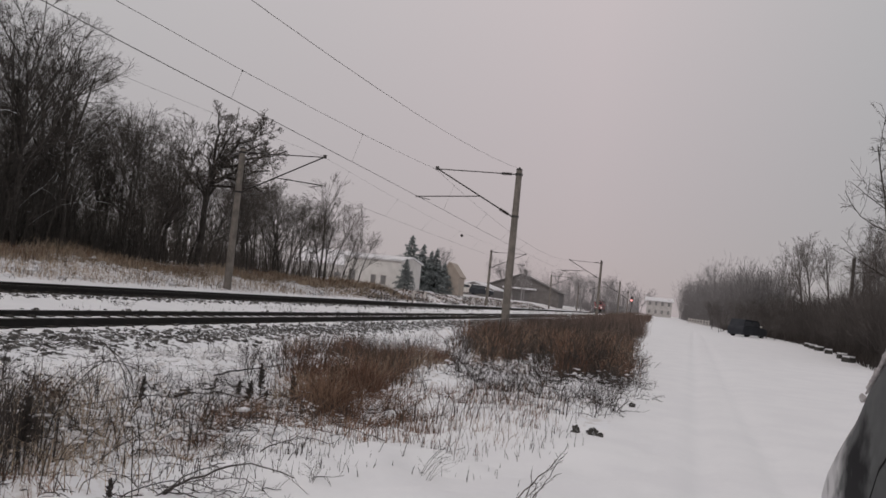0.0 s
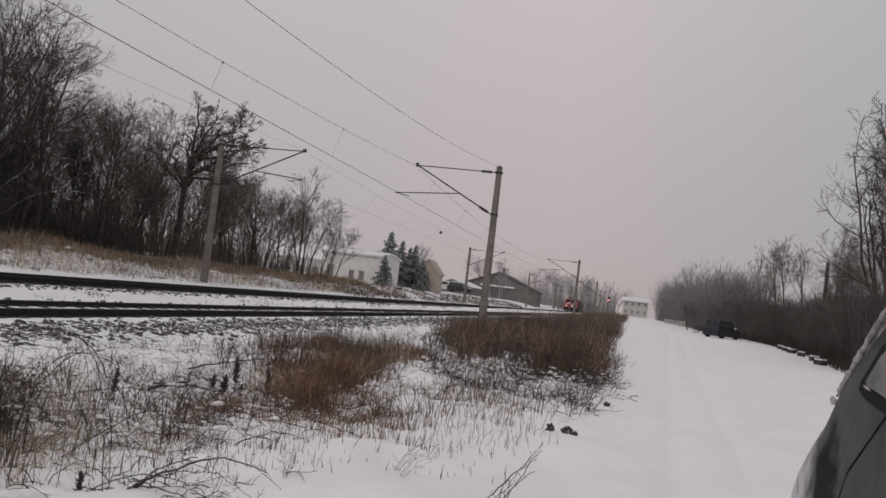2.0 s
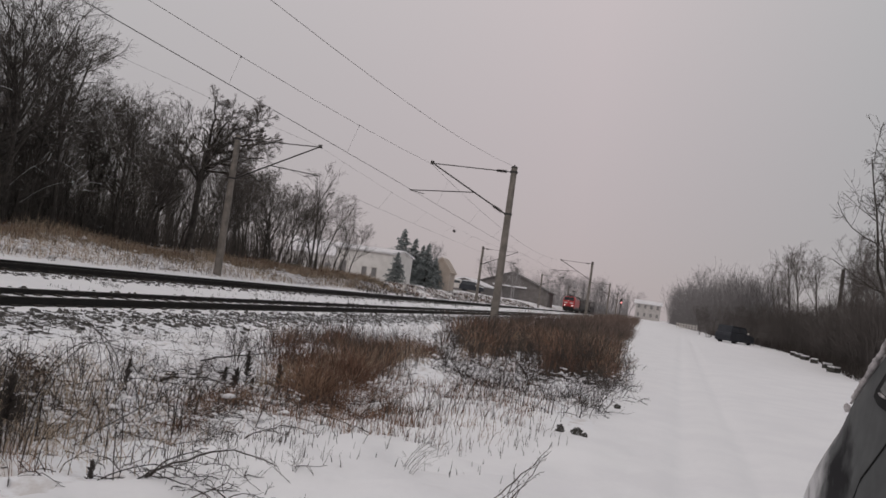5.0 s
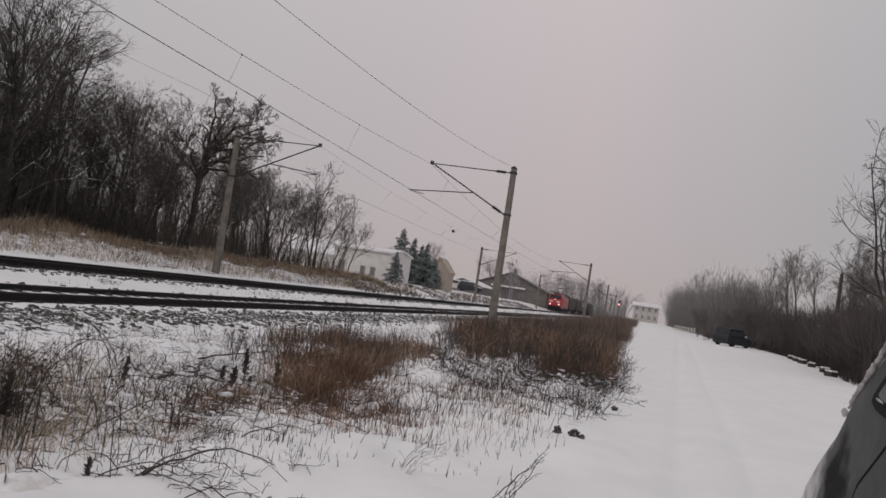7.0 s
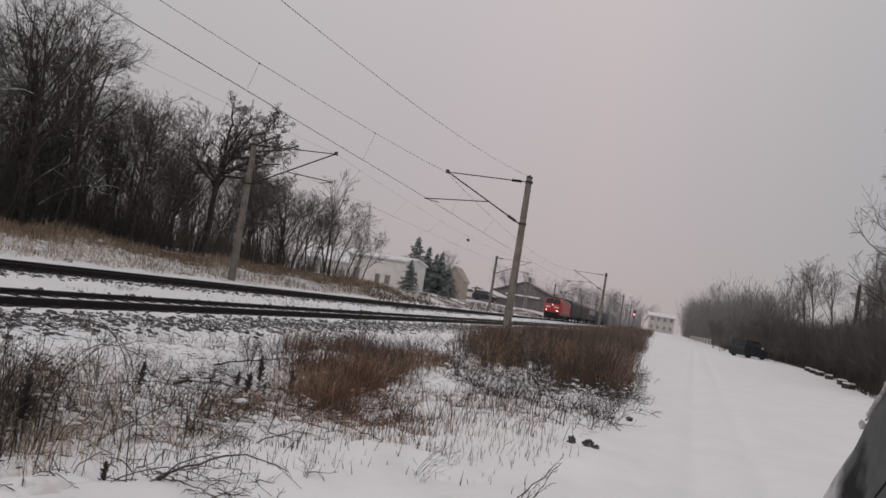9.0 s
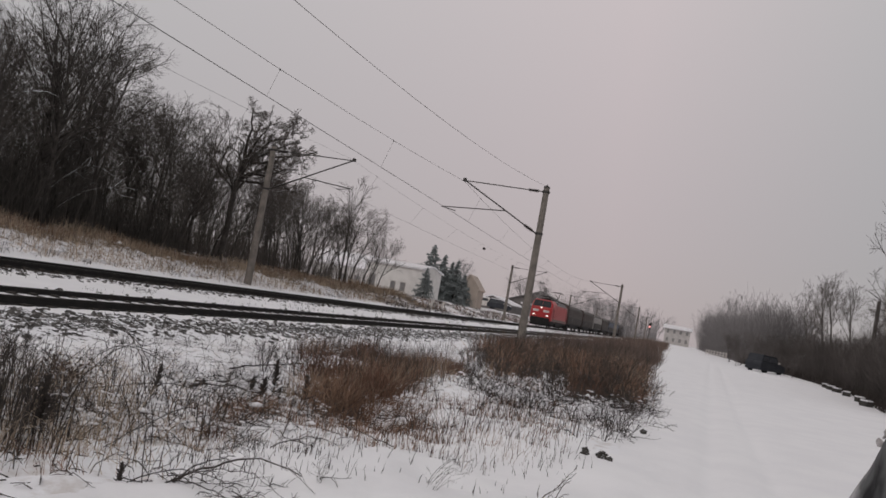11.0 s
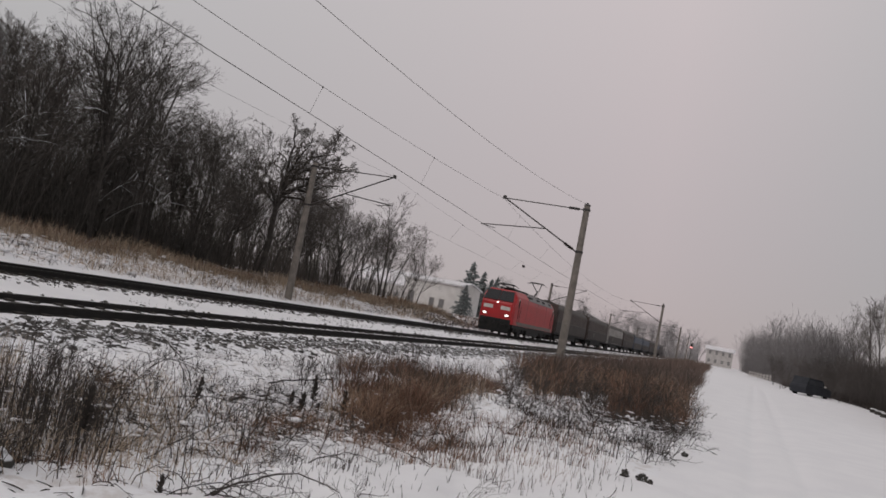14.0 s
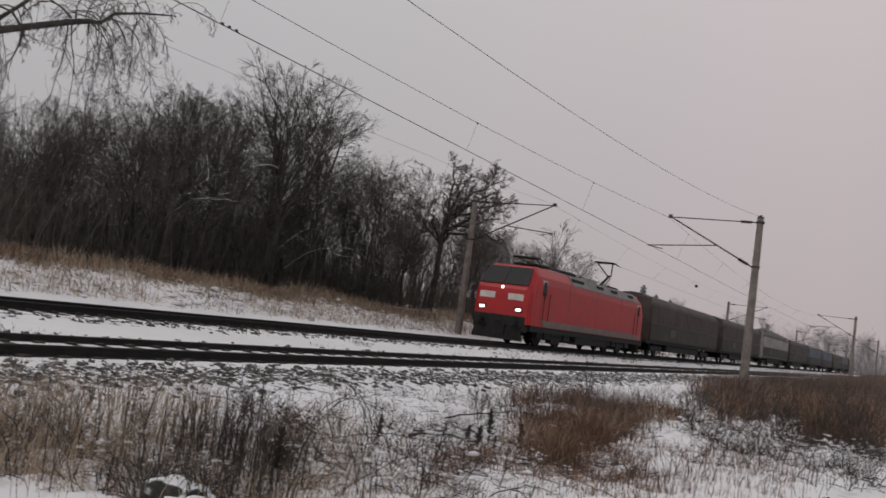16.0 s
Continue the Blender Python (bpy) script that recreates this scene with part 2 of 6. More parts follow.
def box(bm, x0, x1, y0, y1, z0, z1, bevel=0.0):
    r = bmesh.ops.create_cube(bm, size=1, matrix=Matrix.Translation(((x0 + x1) / 2, (y0 + y1) / 2, (z0 + z1) / 2)) @ Matrix.Diagonal((x1 - x0, y1 - y0, z1 - z0, 1)))
    if bevel:
        edges = list({e for v in r["verts"] for e in v.link_edges})
        bmesh.ops.bevel(bm, geom=edges, offset=bevel, segments=2, affect="EDGES", profile=0.5)
    return bm


def rod(bm, p, q, r0, r1=None, n=8):
    p, q = Vector(p), Vector(q)
    d = q - p
    m = Matrix.Translation((p + q) / 2) @ d.to_track_quat("Z", "Y").to_matrix().to_4x4()
    bmesh.ops.create_cone(bm, cap_ends=True, segments=n, radius1=r0, radius2=r0 if r1 is None else r1, depth=d.length, matrix=m)
    return bm


def prism(bm, outline, a, b, axis="x"):
    """An outline of (u, v) pulled along an axis from a to b; u, v are the other two axes in order."""
    put = {"x": lambda u, v, w: (w, u, v), "y": lambda u, v, w: (u, w, v), "z": lambda u, v, w: (u, v, w)}[axis]
    lo = [bm.verts.new(put(u, v, a)) for u, v in outline]
    hi = [bm.verts.new(put(u, v, b)) for u, v in outline]
    bm.faces.new(lo)
    bm.faces.new(hi[::-1])
    for i in range(len(outline)):
        j = (i + 1) % len(outline)
        bm.faces.new((lo[i], hi[i], hi[j], lo[j]))
    return bm


def slab(bm, quad, thick):
    """A thin plate on four corners, thick on the side to which they wind."""
    q = [Vector(c) for c in quad]
    nrm = (q[1] - q[0]).cross(q[2] - q[0]).normalized() * thick
    lo, hi = [bm.verts.new(c - nrm * 0.3) for c in q], [bm.verts.new(c + nrm) for c in q]
    bm.faces.new(lo[::-1])
    bm.faces.new(hi)
    for i in range(4):
        j = (i + 1) % 4
        bm.faces.new((lo[i], lo[j], hi[j], hi[i]))
    return bm


def loft(bm, rings, caps=True):
    vs = [[bm.verts.new(p) for p in r] for r in rings]
    k = len(rings[0])
    for a, b in zip(vs, vs[1:]):
        for i in range(k):
            j = (i + 1) % k
            bm.faces.new((a[i], a[j], b[j], b[i]))
    if caps:
        bm.faces.new(vs[0][::-1])
        bm.faces.new(vs[-1])
    return bm


def strands(paths, radii, sides=3):
    """Tapered tubes along many paths at once: (N, K, 3) points, (N, K) radii. Returns verts and quads."""
    P, r = np.asarray(paths, float), np.asarray(radii, float)
    N, K, _ = P.shape
    T = np.gradient(P, axis=1)
    T /= np.linalg.norm(T, axis=2, keepdims=True) + 1e-9
    ref = np.where(np.abs(T[..., 2:3]) > 0.8, [1.0, 0.2, 0.0], [0.0, 0.0, 1.0])
    U = np.cross(T, ref)
    U /= np.linalg.norm(U, axis=2, keepdims=True) + 1e-9
    W = np.cross(T, U)
    ang = np.arange(sides) * 2 * np.pi / sides
    V = P[:, :, None] + r[:, :, None, None] * (np.cos(ang)[:, None] * U[:, :, None] + np.sin(ang)[:, None] * W[:, :, None])
    idx = np.arange(N * K * sides).reshape(N, K, sides)
    a, b = idx[:, :-1], idx[:, 1:]
    F = np.stack([a, np.roll(a, -1, 2), np.roll(b, -1, 2), b], -1).reshape(-1, 4)
    return V.reshape(-1, 3), F


def merge(*pairs):
    vs, fs, n = [], [], 0
    for v, f in pairs:
        vs.append(v)
        fs.append(f + n)
        n += len(v)
    return np.concatenate(vs), np.concatenate(fs)


rng = np.random.default_rng(7)


def vnoise(x, y, seed=0):
    xi, yi = np.floor(x).astype(np.int64), np.floor(y).astype(np.int64)
    u, v = x - xi, y - yi
    u, v = u * u * (3 - 2 * u), v * v * (3 - 2 * v)

    def h(i, j):
        k = (i * 374761393 + j * 668265263 + seed * 1442695041) & 0x7FFFFFFF
        k = ((k ^ (k >> 13)) * 1274126177) & 0x7FFFFFFF
        return (k ^ (k >> 16)) % 10007 / 10007.0

    return (h(xi, yi) * (1 - u) + h(xi + 1, yi) * u) * (1 - v) + (h(xi, yi + 1) * (1 - u) + h(xi + 1, yi + 1) * u) * v


# ---- the lie of the land ----
NEAR_X, NEAR_Z, FAR_X, FAR_Z = -11.46, 0.47, -17.26, 0.725
LAND = [(-2000, 2.4), (-45, 2.2), (-25, 1.66), (-22.5, 1.15), (-20.2, 0.66), (-19.2, 0.53), (-15.3, 0.53), (-14.4, 0.4), (-13.4, 0.35), (-12.9, 0.31), (-12.4, 0.33), (-12.3, 0.345), (-10.74, 0.345), (-10.68, 0.3), (-10.15, 0.315), (-9.85, 0.275), (-9.5, 0.22), (-8.5, 0.1), (-6, 0.06), (-1.2, 0.12), (0.2, 0.08), (2000, 0.08)]


def land(x, y):
    x, y = np.asarray(x, float), np.asarray(y, float)
    z = np.interp(x, [p[0] for p in LAND], [p[1] for p in LAND])
    rise = np.minimum(0.006 * np.maximum(0, y - 25), 1.6) * np.clip((x + 9) / 5, 0, 1)
    rough = np.clip((x + 8.8) / 1.5, 0, 1) * np.clip((0.2 - x) / 1.2, 0, 1)
    bumps = rough * (0.16 * (vnoise(x * 0.8, y * 0.8, 3) - 0.5) + 0.12 * (vnoise(x * 2.6, y * 2.6, 4) - 0.5) + 0.1 * (vnoise(x * 4.5, y * 4.5, 5) - 0.5))
    wood = np.clip((-20.5 - x) / 3, 0, 1) * (0.35 * (vnoise(x * 0.25, y * 0.25, 8) - 0.5) + 0.12 * (vnoise(x * 1.5, y * 1.5, 9) - 0.5))
    path = np.clip(x / 0.5, 0, 1) * np.clip((12 - x) / 3, 0, 1)
    ruts = path * (-0.06 * (np.exp(-((x - 0.23 - 0.0465 * y) / 0.16) ** 2) + np.exp(-((x - 1.05 - 0.0465 * y) / 0.16) ** 2)) + 0.005 * (vnoise(x * 1.2, y * 0.5, 6) - 0.5))
    prints = np.zeros_like(z)
    for k in range(9):
        px0, py0 = -0.12 + 0.1 * (-1) ** k + 0.03 * k, 6.6 + 0.62 * k
        prints = prints - 0.05 * np.exp(-((x - px0) / 0.1) ** 2 - ((y - py0) / 0.17) ** 2)
    return z + rise + bumps + wood + ruts + prints


def build_ground():
    xs = np.concatenate([np.arange(-1500, -60, 90), np.arange(-60, -26, 1.6), np.arange(-26, -0.4, 0.16), np.arange(-0.4, 4.4, 0.1), np.arange(4.4, 20, 0.7), np.arange(20, 80, 6), np.arange(80, 1600, 120)])
    ys = np.concatenate([np.arange(-600, -12, 60), np.arange(-12, 34, 0.2), np.arange(34, 120, 1.1), np.arange(120, 420, 12), np.arange(420, 3200, 180)])
    X, Y = np.meshgrid(xs, ys)
    Z = land(X, Y)
    nx, ny = len(xs), len(ys)
    idx = np.arange(nx * ny).reshape(ny, nx)
    F = np.stack([idx[:-1, :-1], idx[:-1, 1:], idx[1:, 1:], idx[1:, :-1]], -1).reshape(-1, 4)
    me = mesh_of("ground", np.stack([X, Y, Z], -1).reshape(-1, 3), F, [SNOW, FIELD, BEDDING, BANK, FOREST])
    cx, cy = ((X[:-1, :-1] + X[1:, 1:]) / 2).ravel(), ((Y[:-1, :-1] + Y[1:, 1:]) / 2).ravel()
    wob = cx + 0.7 * (vnoise(cx * 1.3, cy * 1.3, 11) - 0.5)
    kind = np.zeros(len(cx), int)
    kind[(wob > -8.5) & (wob < -0.6) & (vnoise(cx * 0.5, cy * 0.5, 12) > 0.42) & ((cx < -3.2) | (cy > 9.5))] = 1
    kind[(wob > -10.1) & (wob < -8.75)] = 2
    kind[(wob > -15.7) & (wob < -15.2)] = 2
    kind[(wob > -19.4) & (wob < -16.2)] = 2
    kind[(wob < -20.6) & (wob > -24.5)] = 3
    kind[(wob <= -24.5) & (cy < 95) & (cx > -90)] = 4
    me.polygons.foreach_set("material_index", kind.astype(np.int32))
    me.shade_smooth()
    return tagged(new("ground", me), "uneven snow-covered ground with dead grass and a railway embankment", "ground", kind="structure")


build_ground()


# ---- railway ----
RAIL = [(-0.075, -0.172), (0.075, -0.172), (0.075, -0.16), (0.012, -0.14), (0.01, -0.045), (0.036, -0.03), (0.036, -0.006), (0.028, 0.0), (-0.028, 0.0), (-0.036, -0.006), (-0.036, -0.03), (-0.01, -0.045), (-0.012, -0.14), (-0.075, -0.16)]


def build_track(x, z, label, first, last, top):
    track = thing("railway_track", label, "railway track", at=(x, 0, z))
    for side in (-0.753, 0.753):
        bm = prism(bmesh.new(), [(u + side, v) for u, v in RAIL], -120, 900, "y")
        rail = part("rail", bm, RUST, track)
        rail.data.materials.append(RAILTOP)
        for f in rail.data.polygons:
            f.material_index = int(all(rail.data.vertices[i].co.z > -0.01 for i in f.vertices))
    bm = box(bmesh.new(), -1.3, 1.3, -0.13, 0.13, -0.36, -0.176, 0.015)
    box(bm, -0.67, 0.67, -0.1, 0.1, -0.19, -top, 0.015)
    for s in (-0.753, 0.753):
        box(bm, s - 0.15, s + 0.15, -0.09, 0.09, -0.177, -0.13)
        inner = s - math.copysign(0.15, s)
        box(bm, inner - 0.06, inner + 0.06, -0.085, 0.085, -0.19, 0.035 - top, 0.012)
    me = bpy.data.meshes.new("sleeper")
    bm.to_mesh(me)
    bm.free()
    me.materials.append(SLEEPER)
    for i in range(int((last - first) / 0.6)):
        ob = part("sleeper", me, SLEEPER, track)
        ob.location = (rng.uniform(-0.02, 0.02), first + 0.6 * i + rng.uniform(-0.02, 0.02), rng.uniform(-0.012, 0.004))
        ob.rotation_euler = (0, 0, rng.uniform(-0.01, 0.01))
    return track


build_track(NEAR_X, NEAR_Z, "snow-dusted railway track with rusty rails on dark sleepers", 2, 110, 0.116)
build_track(FAR_X, FAR_Z, "railway track carrying the goods train beside the wooded bank", 6, 110, 0.15)


def build_ballast():
    x = np.concatenate([rng.normal(-9.55, 0.27, 4600), rng.normal(-8.9, 0.25, 500), rng.uniform(-13.6, -12.9, 300), rng.normal(-15.3, 0.2, 900), rng.uniform(-19.4, -18.6, 900)])
    y = 3 + 75 * rng.random(len(x)) ** 1.6
    z = land(x, y)
    s = rng.uniform(0.03, 0.085, len(x))
    base = np.array([[1, 0, -0.4], [0.2, 1, -0.3], [-1, 0.3, -0.4], [-0.1, -1, -0.3], [0.5, 0.4, 0.6], [-0.5, 0.4, 0.75], [-0.4, -0.5, 0.6], [0.5, -0.5, 0.7]])
    quads = np.array([[0, 1, 5, 4], [1, 2, 6, 5], [2, 3, 7, 6], [3, 0, 4, 7], [4, 5, 6, 7]])
    a = rng.uniform(0, 6.28, len(x))
    ca, sa = np.cos(a)[:, None], np.sin(a)[:, None]
    jit = 1 + 0.3 * rng.standard_normal((len(x), 8, 3))
    B = base[None] * jit * s[:, None, None] * np.array([1.3, 1, 0.85])
    V = np.stack([B[..., 0] * ca - B[..., 1] * sa, B[..., 0] * sa + B[..., 1] * ca, B[..., 2]], -1) + np.stack([x, y, z], -1)[:, None]
    F = (quads[None] + 8 * np.arange(len(x))[:, None, None]).reshape(-1, 4)
    ob = new("ballast", mesh_of("ballast", V.reshape(-1, 3), F, STONE))
    tagged(ob, "grey crushed-stone ballast poking through thin snow", "ballast", kind="stuff")


build_ballast()


def build_mast(x, y, z, side, height, feeder, reach, beyond, label):
    """A catenary mast with its hinged arm; side: +1 if the track lies towards +x."""
    mast = thing("catenary_mast", label, "catenary mast", "catenary masts along the line", at=(x, y, z))
    bm = bmesh.new()
    rod(bm, (0, 0, -1.0), (0, 0, height), 0.21, 0.14, 14)
    part("pole", bm, CONCRETE, mast, "tapered grey concrete pole", smooth=False)
    part("pole_cap", rod(bmesh.new(), (0, 0, height - 0.02), (0, 0, height + 0.05), 0.155, 0.14, 12), STEEL, mast)
    s = side
    top, root = height - 0.22, height - 2.25
    hook, low = Vector((s * reach, 0, height - 0.2)), Vector((s * (reach + beyond), 0, height - 1.62))
    strut0, strut1 = Vector((s * 0.16, 0, root)), hook
    knee = strut0 + (strut1 - strut0) * 0.42
    arm = part("cantilever_arm", rod(bmesh.new(), strut0, strut1 + Vector((0, 0, 0.02)), 0.035, n=7), STEEL, mast)
    part("top_tube", rod(bmesh.new(), (s * 0.15, 0, top), hook, 0.026, n=7), STEEL, mast)
    part("registration_tube", rod(bmesh.new(), knee, low, 0.026, n=7), STEEL, mast)
    part("steady_arm", rod(bmesh.new(), low, (s * (reach + beyond - 0.75), 0, height - 1.74), 0.018, n=6), STEEL, mast)
    for p, q in ((strut0, hook), (Vector((s * 0.15, 0, top)), hook)):
        d = (q - p).normalized()
        bm = bmesh.new()
        turn = d.to_track_quat("Z", "Y").to_matrix()
        steps = [(0.2, 0.03)] + [(0.22 + 0.07 * k + e, r) for k in range(7) for e, r in ((0.0, 0.085), (0.045, 0.05), (0.055, 0.03))]
        loft(bm, [[p + turn @ Vector((r * math.cos(a), r * math.sin(a), e)) for a in [0.6981 * i for i in range(9)]] for e, r in steps])
        part("insulator", bm, INSULATOR, mast, "ribbed brown insulator")
    for h in (top, root):
        part("clamp", rod(bmesh.new(), (0, 0, h - 0.05), (0, 0, h + 0.05), 0.185, n=14), STEEL, mast)
    part("messenger_clamp", box(bmesh.new(), hook.x - 0.08, hook.x + 0.08, -0.06, 0.06, hook.z - 0.05, hook.z + 0.12, 0.01), STEEL, mast)
    if feeder:
        bm = rod(bmesh.new(), (0, 0, height), (0, 0, height + 0.12), 0.05, n=8)
        part("feeder_insulator", bm, INSULATOR, mast)
    return hook, low


MASTS_NEAR, MASTS_FAR = (-31, 39.6, 110.3, 181, 252, 322), (-32, 38.9, 108.7, 178.7, 249, 319)
for y in MASTS_NEAR:
    build_mast(-6.61, y, 0.0, -1, 7.9, True, 4.05, 0.95, "weathered concrete catenary mast standing in russet reeds by the near track")
for y in MASTS_FAR:
    build_mast(-20.79, y, 0.62, 1, 7.38, False, 4.5, 0.1, "weathered concrete catenary mast at the foot of the wooded bank")


def build_wires(name, x_top, x_low, z_top, z_low, ys, sag, label, thin=1.0, first=0.055):
    line = thing(name, label, "overhead line", "overhead lines")
    msgr, cont, drop = [], [], []
    for a, b in zip(ys, ys[1:]):
        t = np.linspace(0, 1, 15)
        y = a + (b - a) * t
        zt = z_top - sag * 4 * t * (1 - t)
        msgr.append(np.stack([np.full(15, x_top), y, zt], -1))
        stag = x_low + 0.25 * np.sin(np.pi * (t + (a > 0)))
        cont.append(np.stack([stag, y, np.full(15, z_low) - 0.03 * np.sin(np.pi * t)], -1))
        for u in np.arange(first, 0.96, 0.132):
            xl = np.interp(u, t, stag)
            drop.append([(x_top, a + (b - a) * u, z_top - sag * 4 * u * (1 - u)), (xl, a + (b - a) * u, z_low)])
    for nm, paths, r in (("messenger_wire", msgr, 0.0065), ("contact_wire", cont, 0.0095), ):
        P = np.array(paths)
        v, f = strands(P, np.full(P.shape[:2], r * thin), 6)
        part(nm, mesh_of(nm, v, f, WIRE), WIRE, line)
    P = np.array(drop)
    for k in range(len(P)):
        v, f = strands(P[k:k + 1], np.full((1, 2), 0.004), 4)
        d = part("dropper", mesh_of("dropper", v, f, WIRE), WIRE, line)
        part("dropper_clamp", box(bmesh.new(), P[k, 0, 0] - 0.012, P[k, 0, 0] + 0.012, P[k, 0, 1] - 0.025, P[k, 0, 1] + 0.025, P[k, 0, 2] - 0.03, P[k, 0, 2] + 0.015), WIRE, d)
    return line


build_wires("overhead_line", -10.68, -11.1, 7.66, 6.12, MASTS_NEAR, 1.0, "dark overhead contact line hung above the near track")
build_wires("overhead_line", -16.4, -17.0, 7.85, 6.3, MASTS_FAR, 0.7, "dark overhead contact line hung above the far track", 0.65)
ft = np.linspace(0, 1, 25)
fy = -31 + 70.6 * ft
v, f = strands(np.stack([-6.61 - 0.007 * (39.6 - fy), fy, 7.95 - 1.9 * 4 * ft * (1 - ft)], -1)[None], np.full((1, 25), 0.0055), 6)
tagged(new("feeder_cable", mesh_of("feeder_cable", v, f, WIRE)), "single dark feeder cable running to a mast top", "cable")


# ---- the train ----
def ring(y, w, z0, z1, w2, z2, wt, z3):
    return [(-w, y, z0), (w, y, z0), (w, y, z1), (w2, y, z2), (wt, y, z3), (-wt, y, z3), (-w2, y, z2), (-w, y, z1)]


def wheelset(parent, y, r=0.6):
    bm = bmesh.new()
    for s in (-0.75, 0.75):
        rod(bm, (s - 0.07, y, r), (s + 0.07, y, r), r, n=20)
    rod(bm, (-0.8, y, r), (0.8, y, r), 0.09, n=8)
    return part("wheelset", bm, BLACK, parent)


def build_bogie(parent, y, axle):
    bm = bmesh.new()
    for s in (-1.1, 1.1):
        box(bm, s - 0.12, s + 0.12, y - axle / 2 - 0.95, y + axle / 2 + 0.95, 0.4, 0.9, 0.03)
        box(bm, s - 0.16, s + 0.16, y - 0.5, y + 0.5, 0.22, 0.5, 0.04)
        for k in (-1, 1):
            box(bm, s - 0.2, s + 0.2, y + k * axle / 2 - 0.2, y + k * axle / 2 + 0.2, 0.42, 0.75, 0.03)
            rod(bm, (s, y + k * 0.45, 0.5), (s, y + k * 0.45, 0.95), 0.14, n=10)
    box(bm, -1.0, 1.0, y - 0.4, y + 0.4, 0.5, 0.95)
    b = part("bogie", bm, BLACK, parent)
    for k in (-1, 1):
        wheelset(b, y + k * axle / 2)


def build_buffers(parent, y, out):
    for s in (-0.88, 0.88):
        bm = rod(bmesh.new(), (s, y, 1.05), (s, y + out * 0.4, 1.05), 0.13, n=12)
        rod(bm, (s, y + out * 0.4, 1.05), (s, y + out * 0.62, 1.05), 0.09, n=12)
        rod(bm, (s, y + out * 0.6, 1.05), (s, y + out * 0.66, 1.05), 0.24, 0.22, 16)
        part("buffer", bm, BLACK, parent)


def build_pantograph(parent, y, up):
    pan = part("pantograph", box(bmesh.new(), -0.65, 0.65, y - 0.9, y + 0.9, 3.95, 4.03, 0.01), BLACK, parent, "raised pantograph" if up else "folded pantograph")
    bm = bmesh.new()
    for s in (-0.5, 0.5):
        for k in (-0.75, 0.75):
            rod(bm, (s, y + k, 3.75), (s, y + k, 3.97), 0.07, 0.05, 8)
    part("insulator", bm, INSULATOR, pan)
    knee, head = ((y + 0.85, 4.75), (y - 0.15, 5.42)) if up else ((y + 0.95, 4.12), (y - 0.7, 4.26))
    bm = bmesh.new()
    rod(bm, (0, y - 0.6, 4.05), (0, knee[0], knee[1]), 0.075, n=8)
    rod(bm, (0.12, y - 0.3, 4.03), (0.12, knee[0], knee[1] - 0.1), 0.02, n=6)
    part("lower_arm", bm, BLACK, pan)
    bm = bmesh.new()
    for s in (-0.3, 0.3):
        rod(bm, (s * 0.4, knee[0], knee[1]), (s * 1.6, head[0], head[1]), 0.042, n=6)
    part("upper_arm", bm, BLACK, pan)
    bm = bmesh.new()
    for k in (-0.22, 0.22):
        rod(bm, (-0.62, head[0] + k, head[1] + 0.06), (0.62, head[0] + k, head[1] + 0.06), 0.05, n=6)
        for s in (-1, 1):
            rod(bm, (s * 0.6, head[0] + k, head[1] + 0.06), (s * 0.95, head[0] + k, head[1] - 0.12), 0.022, 0.015, 6)
    for s in (-0.45, 0.45):
        rod(bm, (s, head[0] - 0.24, head[1]), (s, head[0] + 0.24, head[1]), 0.025, n=6)
    part("collector_head", bm, BLACK, pan)


